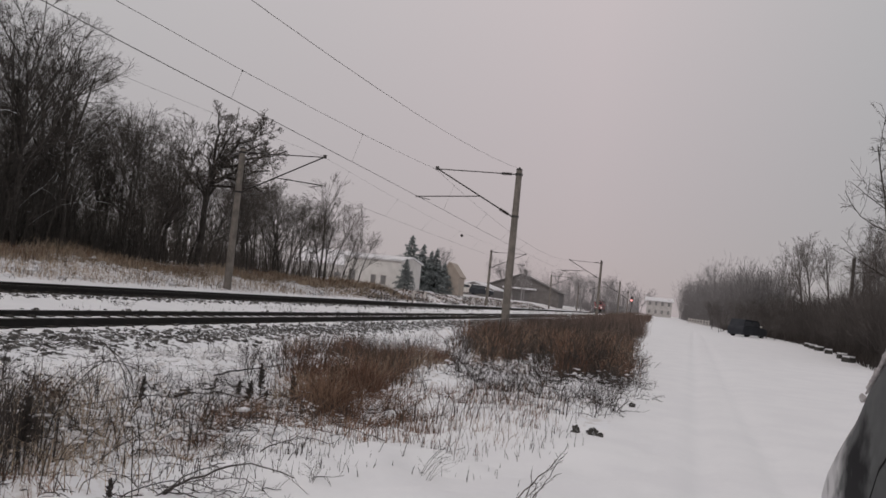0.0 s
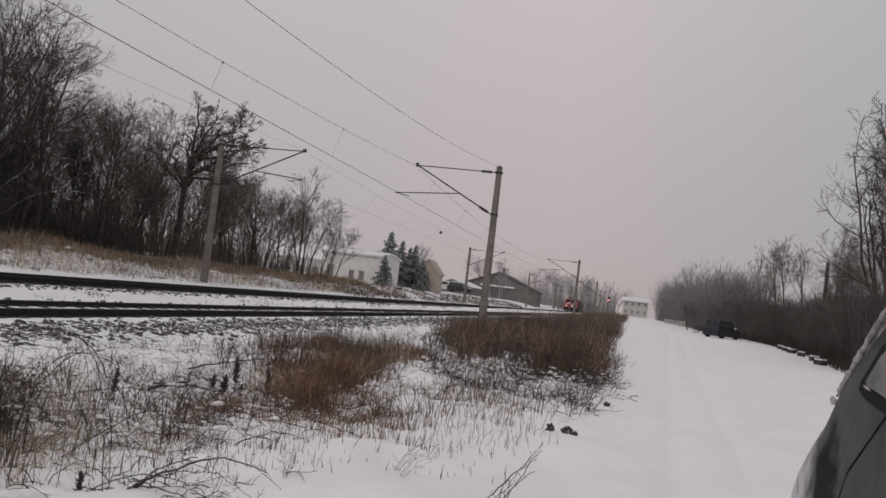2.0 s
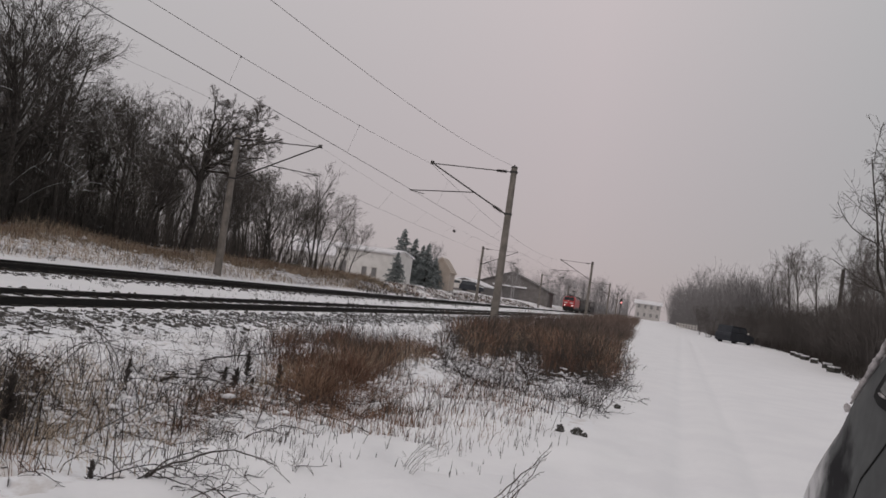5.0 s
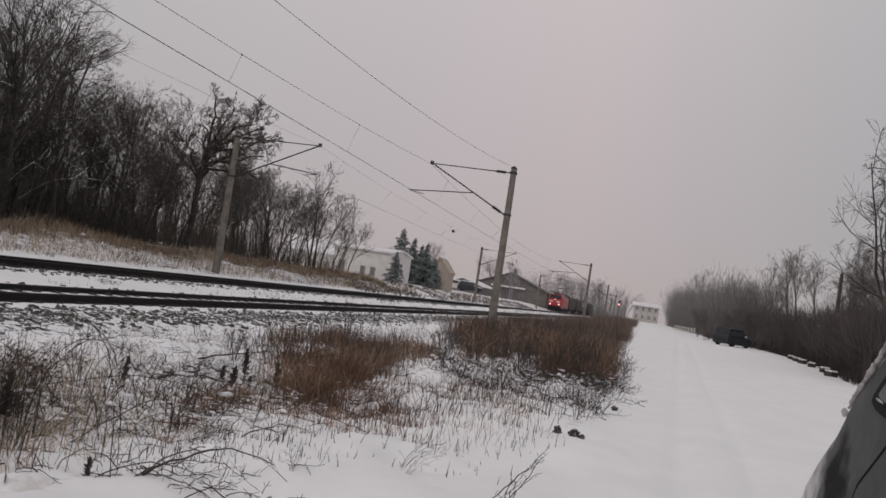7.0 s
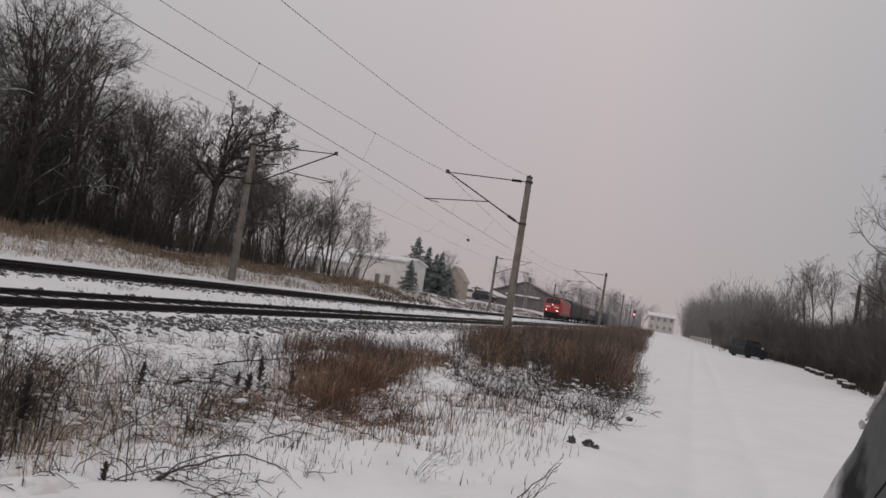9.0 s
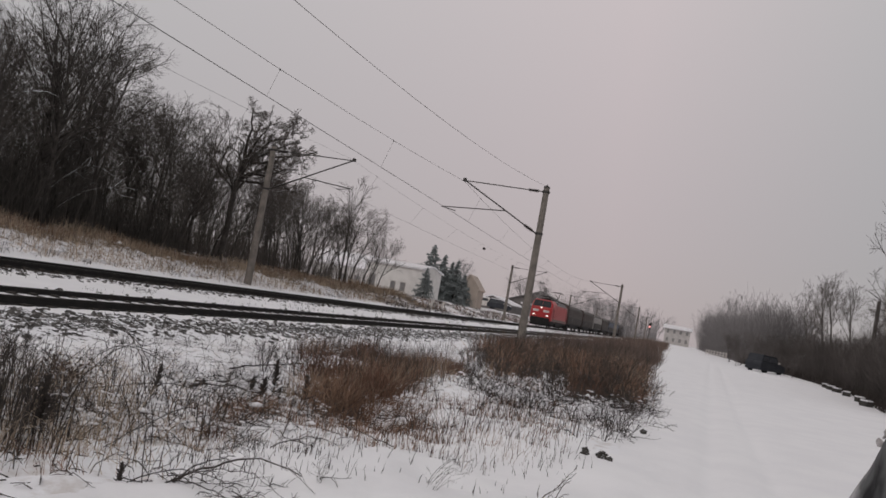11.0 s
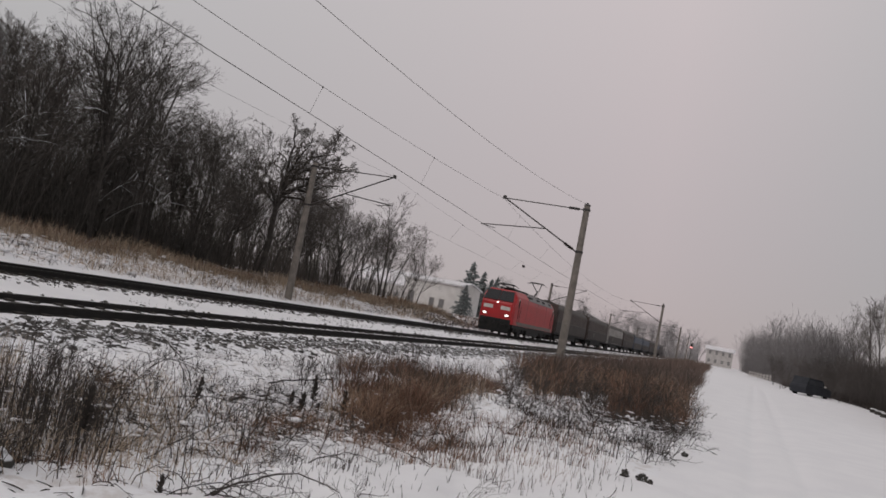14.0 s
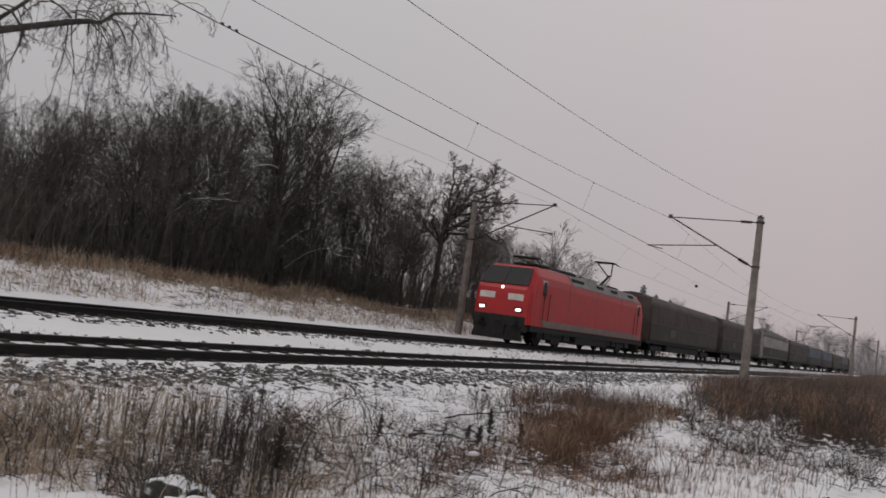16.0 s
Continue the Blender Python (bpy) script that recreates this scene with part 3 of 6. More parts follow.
def build_locomotive():
    L = 19.0
    loco = thing("locomotive", "red electric locomotive with grey roof and three lit headlamps", "locomotive")
    def half(sign, y):
        return [ring(y(0.0), 1.22, 0.98, 1.5, 1.24, 2.1, 1.2, 2.58), ring(y(0.07), 1.36, 0.98, 1.6, 1.36, 2.25, 1.3, 2.74), ring(y(0.4), 1.47, 0.98, 1.9, 1.44, 2.6, 1.24, 3.13), ring(y(0.85), 1.49, 0.98, 2.6, 1.42, 3.3, 1.1, 3.66), ring(y(1.15), 1.49, 0.98, 3.0, 1.43, 3.36, 1.08, 3.8), ring(y(2.4), 1.49, 0.98, 3.0, 1.44, 3.36, 1.05, 3.82)]
    rings = half(1, lambda d: d) + half(-1, lambda d: L - d)[::-1]
    body = part("body", loft(bmesh.new(), rings), RED, loco, "traffic-red welded steel body")
    part("roof_shell", prism(bmesh.new(), [(-1.47, 3.32), (1.47, 3.32), (1.455, 3.385), (1.075, 3.85), (-1.075, 3.85), (-1.455, 3.385)], 5.4, L - 1.8, "y"), ROOFGREY, loco, "grey sloping roof sides")
    bm = bmesh.new()
    loft(bm, [ring(y, 1.0, 3.78, 3.8, 0.96, 3.86, 0.85, 3.9) for y in (3.0, L - 3.0)])
    part("roof_panel", bm, ROOFGREY, loco, "grey roof panel")
    # grey slope of the roof, from cab to cab
    for s in (-1, 1):
        q = [(s * 1.49, 1.9, 1.0), (s * 1.49, L - 1.2, 1.0), (s * 1.49, L - 1.2, 1.3), (s * 1.49, 1.5, 1.3)]
        part("skirt", slab(bmesh.new(), q if s > 0 else q[::-1], 0.012), GRIME, loco, "grime-covered grey lower skirt")
        for y0 in (1.42, L - 1.72):
            w = part("side_window", box(bmesh.new(), s * 1.47 - 0.03, s * 1.47 + 0.03, y0, y0 + 0.42, 2.5, 3.15, 0.02), GLASS_DARK, loco)
            part("window_frame", box(bmesh.new(), s * 1.465 - 0.025, s * 1.465 + 0.025, y0 - 0.05, y0 + 0.47, 2.44, 3.2, 0.02), OFFWHITE, w)
        for y0, y1 in ((5.6, 7.3), (9.6, 10.6), (12.2, 13.2), (L - 3.4, L - 2.5)):
            part("air_grille", box(bmesh.new(), s * 1.27 - 0.06, s * 1.27 + 0.06, y0, y1, 3.47, 3.7, 0.01), BLACK, loco, "dark air intake grille")
        for k in range(3):
            part("body_seam", box(bmesh.new(), s * 1.488 - 0.008, s * 1.488 + 0.008, 5.0 + 4.4 * k, 5.03 + 4.4 * k, 1.44, 3.3), GRIME, loco)
        for y0 in (1.95, L - 2.0):
            for d in (-0.34, 0.34):
                part("handrail", rod(bmesh.new(), (s * 1.53, y0 + d, 1.3), (s * 1.53, y0 + d, 2.6), 0.018, n=6), STEEL, loco)
    part("roof_hatch", box(bmesh.new(), -0.8, 0.8, 5.6, 7.4, 3.86, 4.08, 0.06), BLACK, loco, "dark roof hatch")
    part("roof_hatch", box(bmesh.new(), -0.7, 0.7, 9.2, 11.2, 3.86, 4.02, 0.06), ROOFGREY, loco)
    part("roof_line", rod(bmesh.new(), (0.3, 3.2, 4.12), (0.3, L - 4.5, 4.12), 0.025, n=6), STEEL, loco)
    for y0, d in ((0.0, 1), (L, -1)):
        for s in (-1, 1):
            a, b = 0.012 * s, 1.2 * s
            lo = [(a, y0 + d * 0.1, 2.77), (b * 1.07, y0 + d * 0.1, 2.77), (b * 0.94, y0 + d * 0.84, 3.64), (a, y0 + d * 0.84, 3.64)]
            if s * d < 0:
                lo = lo[::-1]
            pane = part("windscreen", slab(bmesh.new(), [(x, y - d * 0.05, z + 0.03) for x, y, z in lo], 0.02), GLASS_DARK, loco)
            part("wiper", rod(bmesh.new(), (0.55 * s, y0 + d * 0.03, 2.76), (0.75 * s, y0 + d * 0.35, 3.15), 0.014, n=5), BLACK, pane)
            part("front_panel", box(bmesh.new(), 0.74 * s - 0.4, 0.74 * s + 0.4, y0 - 0.035, y0 + 0.035, 2.06, 2.36, 0.015), OFFWHITE, loco, "dirty white panel under the windscreen")
            lamp = part("headlamp", box(bmesh.new(), 0.95 * s - 0.13, 0.95 * s + 0.13, y0 - 0.055, y0 + 0.055, 1.56, 1.68, 0.02), LAMP if d > 0 else GLASS_DARK, loco, "lit white headlamp" if d > 0 else "unlit lamp")
            part("lamp_housing", box(bmesh.new(), 0.95 * s - 0.2, 0.95 * s + 0.2, y0 - 0.03, y0 + 0.03, 1.5, 1.74, 0.03), BLACK, lamp)
        part("top_lamp", rod(bmesh.new(), (0, y0 - d * 0.05, 2.63), (0, y0 + d * 0.1, 2.63), 0.065, n=12), LAMP if d > 0 else GLASS_DARK, loco, "lit white top lamp" if d > 0 else "unlit lamp")
        part("front_badge", box(bmesh.new(), -0.22, 0.22, y0 - 0.012, y0 + 0.012, 2.05, 2.32, 0.01), RED, loco)
        part("buffer_beam", box(bmesh.new(), -1.32, 1.32, y0 - 0.05, y0 + 0.5, 0.62, 1.32, 0.05), BLACK, loco, "sooty black buffer beam")
        bm = prism(bmesh.new(), [(-1.3, 0.18), (1.3, 0.18), (1.2, 0.7), (-1.2, 0.7)], y0 - 0.12, y0 + 0.02, "y")
        part("snowplough", bm, BLACK, loco)
        build_buffers(loco, y0, -d)
        part("coupling_hook", rod(bmesh.new(), (0, y0, 1.0), (0, y0 - d * 0.45, 0.95), 0.05, n=6), BLACK, loco)
        part("brake_hose", rod(bmesh.new(), (0.4, y0 - d * 0.1, 0.9), (0.42, y0 - d * 0.2, 0.4), 0.03, n=6), RUBBER, loco)
    part("frame", box(bmesh.new(), -1.44, 1.44, 0.5, L - 0.5, 0.7, 1.02), BLACK, loco)
    part("transformer_box", box(bmesh.new(), -1.36, 1.36, 6.9, 12.1, 0.3, 0.98, 0.05), BLACK, loco)
    for y in (4.2, L - 4.2):
        build_bogie(loco, y, 2.65)
    build_pantograph(loco, 3.1, False)
    build_pantograph(loco, L - 4.6, True)
    return loco


def build_wagon(wall, roof, label):
    L = 23.6
    wag = thing("covered_wagon", label, "goods wagon", "goods wagons of the train")
    arch = [(-1.45, 3.35), (-1.34, 3.75), (-1.05, 4.05), (-0.6, 4.22), (0, 4.28), (0.6, 4.22), (1.05, 4.05), (1.34, 3.75), (1.45, 3.35)]
    part("body", prism(bmesh.new(), [(-1.42, 1.15), (1.42, 1.15), (1.44, 3.36), (-1.44, 3.36)], 0.62, L - 0.62, "y"), wall, wag)
    part("roof", prism(bmesh.new(), arch, 0.6, L - 0.6, "y"), roof, wag)
    for s in (-1, 1):
        for k in range(2):
            y0 = 0.75 + k * (L - 1.5) / 2
            door = part("sliding_wall", box(bmesh.new(), s * 1.45 - 0.035, s * 1.45 + 0.035, y0 + 0.03, y0 + (L - 1.5) / 2 - 0.03, 1.2, 3.55, 0.02), wall, wag)
            for j in range(9):
                yy = y0 + 0.6 + j * 1.22
                part("rib", box(bmesh.new(), s * 1.48 - 0.012, s * 1.48 + 0.012, yy - 0.04, yy + 0.04, 1.25, 3.5), wall, door)
        part("lower_panel", box(bmesh.new(), s * 1.5 - 0.012, s * 1.5 + 0.012, 0.8, L - 0.8, 1.2, 2.28), WAGONLOW, wag, "darker lower wall")
        part("guide_rail", box(bmesh.new(), s * 1.51 - 0.02, s * 1.51 + 0.02, 0.75, L - 0.75, 2.29, 2.36), WAGONROOF, wag, "pale guide rail along the wall")
        part("lettering_panel", box(bmesh.new(), s * 1.525 - 0.01, s * 1.525 + 0.01, 6.0, 7.5, 1.5, 2.1), WAGONROOF, wag)
        part("solebar", box(bmesh.new(), s * 1.3 - 0.06, s * 1.3 + 0.06, 0.6, L - 0.6, 0.92, 1.16), BLACK, wag)
    part("underframe", box(bmesh.new(), -1.0, 1.0, 0.6, L - 0.6, 0.9, 1.14), BLACK, wag)
    part("end_wall", box(bmesh.new(), -1.4, 1.4, 0.5, 0.62, 1.0, 4.0, 0.03), wall, wag)
    part("end_wall", box(bmesh.new(), -1.4, 1.4, L - 0.62, L - 0.5, 1.0, 4.0, 0.03), wall, wag)
    part("brake_gear", box(bmesh.new(), -1.2, 1.2, 6.6, L - 6.6, 0.42, 0.92, 0.04), BLACK, wag)
    for y, d in ((0.6, -1), (L - 0.6, 1)):
        build_buffers(wag, y, d)
    for y in (4.0, L - 4.0):
        bm = box(bmesh.new(), -0.95, 0.95, y - 0.25, y + 0.25, 0.5, 0.85, 0.03)
        for s in (-1.05, 1.05):
            box(bm, s - 0.1, s + 0.1, y - 1.5, y + 1.5, 0.42, 0.75, 0.03)
        b = part("bogie", bm, BLACK, wag)
        for k in (-0.9, 0.9):
            wheelset(b, y + k, 0.46)
    return wag


LOCO = build_locomotive()
brown = build_wagon(WAGON, WAGONROOF, "long grimy brown covered wagon with sliding walls")
pale = build_wagon(WAGONPALE, WAGONROOF, "covered wagon with faded silver sliding walls")
blue = build_wagon(WAGONBLUE, WAGONROOF, "covered wagon with faded blue sliding walls")
TRAIN = [(LOCO, 0.3), (brown, 20.2), (copy_thing(brown, pose(0, 0, 0)), 44.6), (pale, 69.0), (copy_thing(brown, pose(0, 0, 0)), 93.4), (blue, 117.8), (copy_thing(blue, pose(0, 0, 0)), 142.2)]
TRAIN += [(copy_thing(brown, pose(0, 0, 0)), 166.6), (copy_thing(blue, pose(0, 0, 0)), 191.0), (copy_thing(brown, pose(0, 0, 0)), 215.4)]


# ---- trees ----
def grow(paths, radii, per, angle, ratio, lift, K, shrink, lo=0.25, wander=0.12, droop=0.0, g=None):
    """Children on every path: per of them each, leaning off by angle degrees, shorter by ratio."""
    N, K0, _ = paths.shape
    pick = np.repeat(np.arange(N), per)
    s = lo + (0.98 - lo) * g.random(len(pick)) ** 0.85
    f = s * (K0 - 1)
    i = np.minimum(f.astype(int), K0 - 2)
    w = (f - i)[:, None]
    start = paths[pick, i] * (1 - w) + paths[pick, i + 1] * w
    tang = paths[pick, i + 1] - paths[pick, i]
    tang /= np.linalg.norm(tang, axis=1, keepdims=True) + 1e-9
    length = np.linalg.norm(np.diff(paths, axis=1), axis=2).sum(1)[pick] * ratio * (1.15 - 0.6 * s) * g.uniform(0.7, 1.25, len(pick))
    side = np.cross(tang, g.standard_normal((len(pick), 3)))
    side /= np.linalg.norm(side, axis=1, keepdims=True) + 1e-9
    a = np.radians(angle) * g.uniform(0.65, 1.3, len(pick))[:, None]
    d = tang * np.cos(a) + side * np.sin(a)
    pts = [start]
    step = (length / (K - 1))[:, None]
    for k in range(1, K):
        d = d + wander * g.standard_normal(d.shape) + np.array([0, 0, lift - droop * k])
        d /= np.linalg.norm(d, axis=1, keepdims=True)
        pts.append(pts[-1] + d * step)
    r0 = np.minimum((radii[pick, i] * (1 - w[:, 0]) + radii[pick, i + 1] * w[:, 0]) * shrink, length * 0.03)
    return np.stack(pts, 1), r0[:, None] * np.linspace(1, 0.25, K)[None]


def build_tree(seed, height, limbs, fork=0.35, angle=42, lift=0.12, counts=(6, 6, 4), girth=0.017, lean=0.05, droop=0.0, label="", bark=BARK, twig=TWIG, limb_ratio=0.52, true_height=False, crook=1.0):
    g = np.random.default_rng(seed)
    K = 9
    p, d = np.zeros(3), np.array([g.uniform(-lean, lean), g.uniform(-lean, lean), 1.0])
    trunk = [p]
    for k in range(K - 1):
        d = d + 0.06 * g.standard_normal(3) * np.array([1, 1, 0.2])
        d /= np.linalg.norm(d)
        p = p + d * height * 0.92 / (K - 1)
        trunk.append(p)
    trunk = np.array(trunk)[None]
    trunk[0, 0, 2] -= 0.4
    tr = (height * girth * np.linspace(1, 0.16, K) ** 1.0)[None]
    tr[0, 0] *= 1.35
    a, ar = grow(trunk, tr, limbs, angle, limb_ratio, lift, 7, 0.6, lo=fork, wander=0.13 * crook, droop=droop, g=g)
    b, br = grow(a, ar, counts[0], 47, 0.5, lift * 0.5, 5, 0.6, lo=0.2, wander=0.16 * crook, droop=droop, g=g)
    c, cr = grow(b, br, counts[1], 45, 0.52, lift * 0.3, 4, 0.62, lo=0.15, wander=0.18 * crook, droop=droop, g=g)
    e, er = grow(c, cr, counts[2], 42, 0.58, lift * 0.2, 3, 0.65, lo=0.1, wander=0.2 * crook, droop=droop, g=g)
    if true_height:
        k = height / float(np.percentile(e[..., 2], 98.5))
        trunk, a, b, c, e = trunk * k, a * k, b * k, c * k, e * k
        tr = tr * k
    floor = height * 0.00042
    v, f = merge(strands(trunk, tr, 9), strands(a, np.maximum(ar, floor * 4), 6))
    v2, f2 = merge(strands(b, np.maximum(br, floor * 2.4), 4), strands(c, np.maximum(cr, floor * 1.15), 3), strands(e, np.maximum(er, floor), 3))
    tree = thing("tree", label, "tree", "bare trees")
    part("trunk", mesh_of("trunk", v, f, bark), bark, tree, smooth=True)
    part("crown", mesh_of("crown", v2, f2, twig), twig, tree)
    return tree


def plant(tree, x, y, turn, size=1.0):
    t = copy_thing(tree, pose(0, 0, 0))
    t.matrix_basis = pose(x, y, float(land(x, y)) - 0.05, 0, 0, turn) @ Matrix.Scale(size, 4)
    return t


def move(tree, x, y, turn=0, size=1.0):
    tree.matrix_basis = pose(x, y, float(land(x, y)) - 0.05, 0, 0, turn) @ Matrix.Scale(size, 4)
    return tree


def build_oak(seed, height, label):
    """A slim bole, a little bent, that breaks up into crooked limbs and a round twiggy crown."""
    g = np.random.default_rng(seed)
    s = np.linspace(0, 1, 8)
    fork = height * 0.56
    trunk = np.stack([0.55 * s ** 2 + 0.1 * np.sin(5 * s), 0.1 * np.sin(6 * s), fork * s - 0.3 * (s == 0)], -1)[None]
    tr = (0.2 * np.linspace(1.15, 0.62, 8))[None]
    s = np.linspace(0, 1, 7)
    ends = [(2.9, 0.4, 2.0), (3.9, -0.9, 0.9), (2.0, 1.3, 3.0), (0.6, -0.8, 3.1), (-0.8, 0.9, 2.8), (-1.9, -0.4, 1.9), (2.2, -1.6, 2.8), (3.5, 1.2, 2.2), (-1.2, 1.7, 1.2), (3.0, 0.2, 2.9), (3.9, 0.6, 0.1), (1.4, -0.4, 3.3), (4.3, 0.3, 1.5), (2.4, -0.8, 1.0), (-0.4, -1.5, 2.4)]
    a = np.stack([trunk[0, -1 - (k % 3)] + np.stack([dx * s, dy * s, dz * s ** 0.8], -1) + 0.16 * g.standard_normal((7, 3)) * s[:, None] for k, (dx, dy, dz) in enumerate(ends)])
    ar = 0.1 * g.uniform(0.7, 1.1, (len(ends), 1)) * np.linspace(1, 0.3, 7)[None]
    b, br = grow(a, ar, 10, 58, 0.44, 0.05, 6, 0.6, lo=0.25, wander=0.3, g=g)
    c, cr = grow(b, br, 7, 50, 0.5, 0.05, 5, 0.6, lo=0.2, wander=0.32, g=g)
    d, dr = grow(c, cr, 8, 46, 0.55, 0.03, 4, 0.65, lo=0.15, wander=0.34, g=g)
    tree = thing("tree", label, "tree", "bare trees")
    v, f = merge(strands(trunk, tr, 12), strands(a, np.maximum(ar, 0.035), 7))
    part("trunk", mesh_of("trunk", v, f, BARK), BARK, tree, smooth=True)
    v, f = merge(strands(b, np.maximum(br, 0.017), 4), strands(c, np.maximum(cr, 0.01)), strands(d, np.maximum(dr, 0.0078)))
    part("crown", mesh_of("crown", v, f, TWIG), TWIG, tree)
    return tree


move(build_oak(48, 10.2, "spreading bare oak with crooked limbs at the wood's edge"), -26.0, 44.5, 0)
tall = [build_tree(11 + k, 13.0, 15, 0.3, 30, 0.07, (8, 7, 3), 0.016, 0.05, true_height=True, crook=0.5, label="tall bare tree with upswept forked limbs and fine twigs", limb_ratio=0.6) for k in range(3)]
mid = [build_tree(31 + k, 9.0, 12, 0.28, 44, 0.1, (6, 6, 3), 0.0135, 0.1, true_height=True, crook=0.6, label="bare deciduous tree crowded in the dark wood") for k in range(3)]
thin = [build_tree(51 + k, 8.0, 11, 0.25, 40, 0.12, (6, 5, 3), 0.0125, 0.1, true_height=True, crook=0.6, label="thin bare tree deep in the wood") for k in range(2)]
move(tall[0], -26.4, 30.2, 0, 0.82)
move(tall[1], -26.2, 33.2, 100, 0.78)
move(tall[2], -31.5, 22.5, 60, 0.58)
move(mid[0], -26.4, 38.0, 0, 0.8)
move(mid[1], -26.0, 55.0, 140, 0.62)
move(mid[2], -27.0, 58.0, 220, 0.75)
move(thin[0], -25.4, 62.0, 0, 1.05)
move(thin[1], -26.5, 66.0, 90, 0.85)
g = np.random.default_rng(5)


def skyline(y):
    """How tall the wood stands along the line."""
    return float(np.interp(y, [5, 18, 21, 24, 27, 29, 36, 42, 48, 56, 66, 72], [0.5, 0.56, 0.66, 0.8, 0.78, 0.72, 0.82, 0.84, 0.78, 0.84, 0.84, 0.7]))


for k in range(42):
    y = 18.0 + 50 * ((k + g.uniform(-0.4, 0.4)) / 42) ** 1.25
    plant(mid[int(g.integers(3))], -25.8 - 5.5 * g.random(), y, g.uniform(0, 360), g.uniform(0.68, 1.02) * skyline(y))
for k in range(26):
    y = 17 + 52 * (k + g.uniform(-0.4, 0.4)) / 26
    plant(mid[int(g.integers(3))] if k % 2 else thin[k % 4 // 2], -31.5 - 9 * g.random(), y, g.uniform(0, 360), g.uniform(0.92, 1.15) * skyline(y))
for k in range(32):
    y = 4 + 76 * (k + g.uniform(-0.4, 0.4)) / 32
    plant(thin[k % 2], -41 - 18 * g.random(), y, g.uniform(0, 360), g.uniform(1.2, 1.5) * skyline(y))
for x, y, s in ((-29.5, 20.5, 0.55), (-33.5, 38.5, 0.98), (-33, 28.5, 0.82), (-36, 22, 0.62), (-30, 41, 0.78), (-29.0, 24.0, 0.7), (-30.0, 26.5, 0.76), (-30.5, 28.2, 0.82), (-28.0, 28.8, 0.76), (-32, 31.5, 0.86), (-27.5, 22.6, 0.6), (-28.8, 39.5, 0.74)):
    plant(tall[int(g.integers(3))], x, y, g.uniform(0, 360), 0.84 * s)


for x, y, s in ((-28.2, 31.4, 1.08), (-28.8, 34.6, 1.1), (-29.0, 37.5, 1.05), (-27.4, 41.3, 0.9), (-28.0, 43.4, 0.96), (-29.2, 45.6, 1.0), (-27.2, 38.9, 0.9), (-31, 44, 1.05), (-26.0, 51, 0.66), (-27.5, 53.5, 0.72), (-25.8, 57, 0.64), (-27.2, 60, 0.7), (-25.8, 64, 0.66), (-27.4, 67, 0.74), (-26.8, 71, 0.62), (-26.6, 74.5, 0.58), (-28.0, 76, 0.62), (-31.5, 74, 0.7), (-33.0, 78, 0.7), (-30.5, 70, 0.8), (-29.0, 56, 0.8), (-29.5, 63, 0.84), (-26.6, 49.5, 0.7)):
    plant(mid[int(g.integers(3))], x, y, g.uniform(0, 360), s)


def build_undergrowth(name, n, xr, yr, h, r, mat, label, seed):
    g = np.random.default_rng(seed)
    x, y = g.uniform(*xr, n), g.uniform(*yr, n)
    z = land(x, y)
    hh = h * (0.2 + 0.8 * g.random(n) ** 2.2) * (0.5 + 1.0 * vnoise(x * 0.35, y * 0.35, seed))
    lean = g.normal(0, 0.18, (n, 2)) * hh[:, None]
    p = np.stack([np.stack([x, y, z - 0.05], -1), np.stack([x + lean[:, 0] * 0.4, y + lean[:, 1] * 0.4, z + hh * 0.55], -1), np.stack([x + lean[:, 0], y + lean[:, 1], z + hh], -1)], 1)
    rr = r * g.uniform(0.6, 1.4, n)[:, None] * np.array([1.0, 0.75, 0.3])[None]
    side, sr = grow(p, rr, 4, 45, 0.45, 0.05, 3, 0.6, lo=0.3, wander=0.2, g=g)
    v, f = merge(strands(p, rr), strands(side, np.maximum(sr, r * 0.25)))
    return tagged(new(name, mesh_of(name, v, f, mat)), label, "undergrowth", kind="stuff")


build_undergrowth("undergrowth", 900, (-34, -25.4), (42, 72), 3.0, 0.02, TWIG, "thin undergrowth of bare saplings below the oak", 60)
build_undergrowth("undergrowth", 4400, (-34, -25.6), (16, 40.5), 5.0, 0.021, THICKET, "dense dark undergrowth of bare saplings in the wood", 61)
build_undergrowth("undergrowth", 4200, (-62, -34), (6, 80), 6.4, 0.036, THICKET, "dense dark saplings deep in the wood", 62)

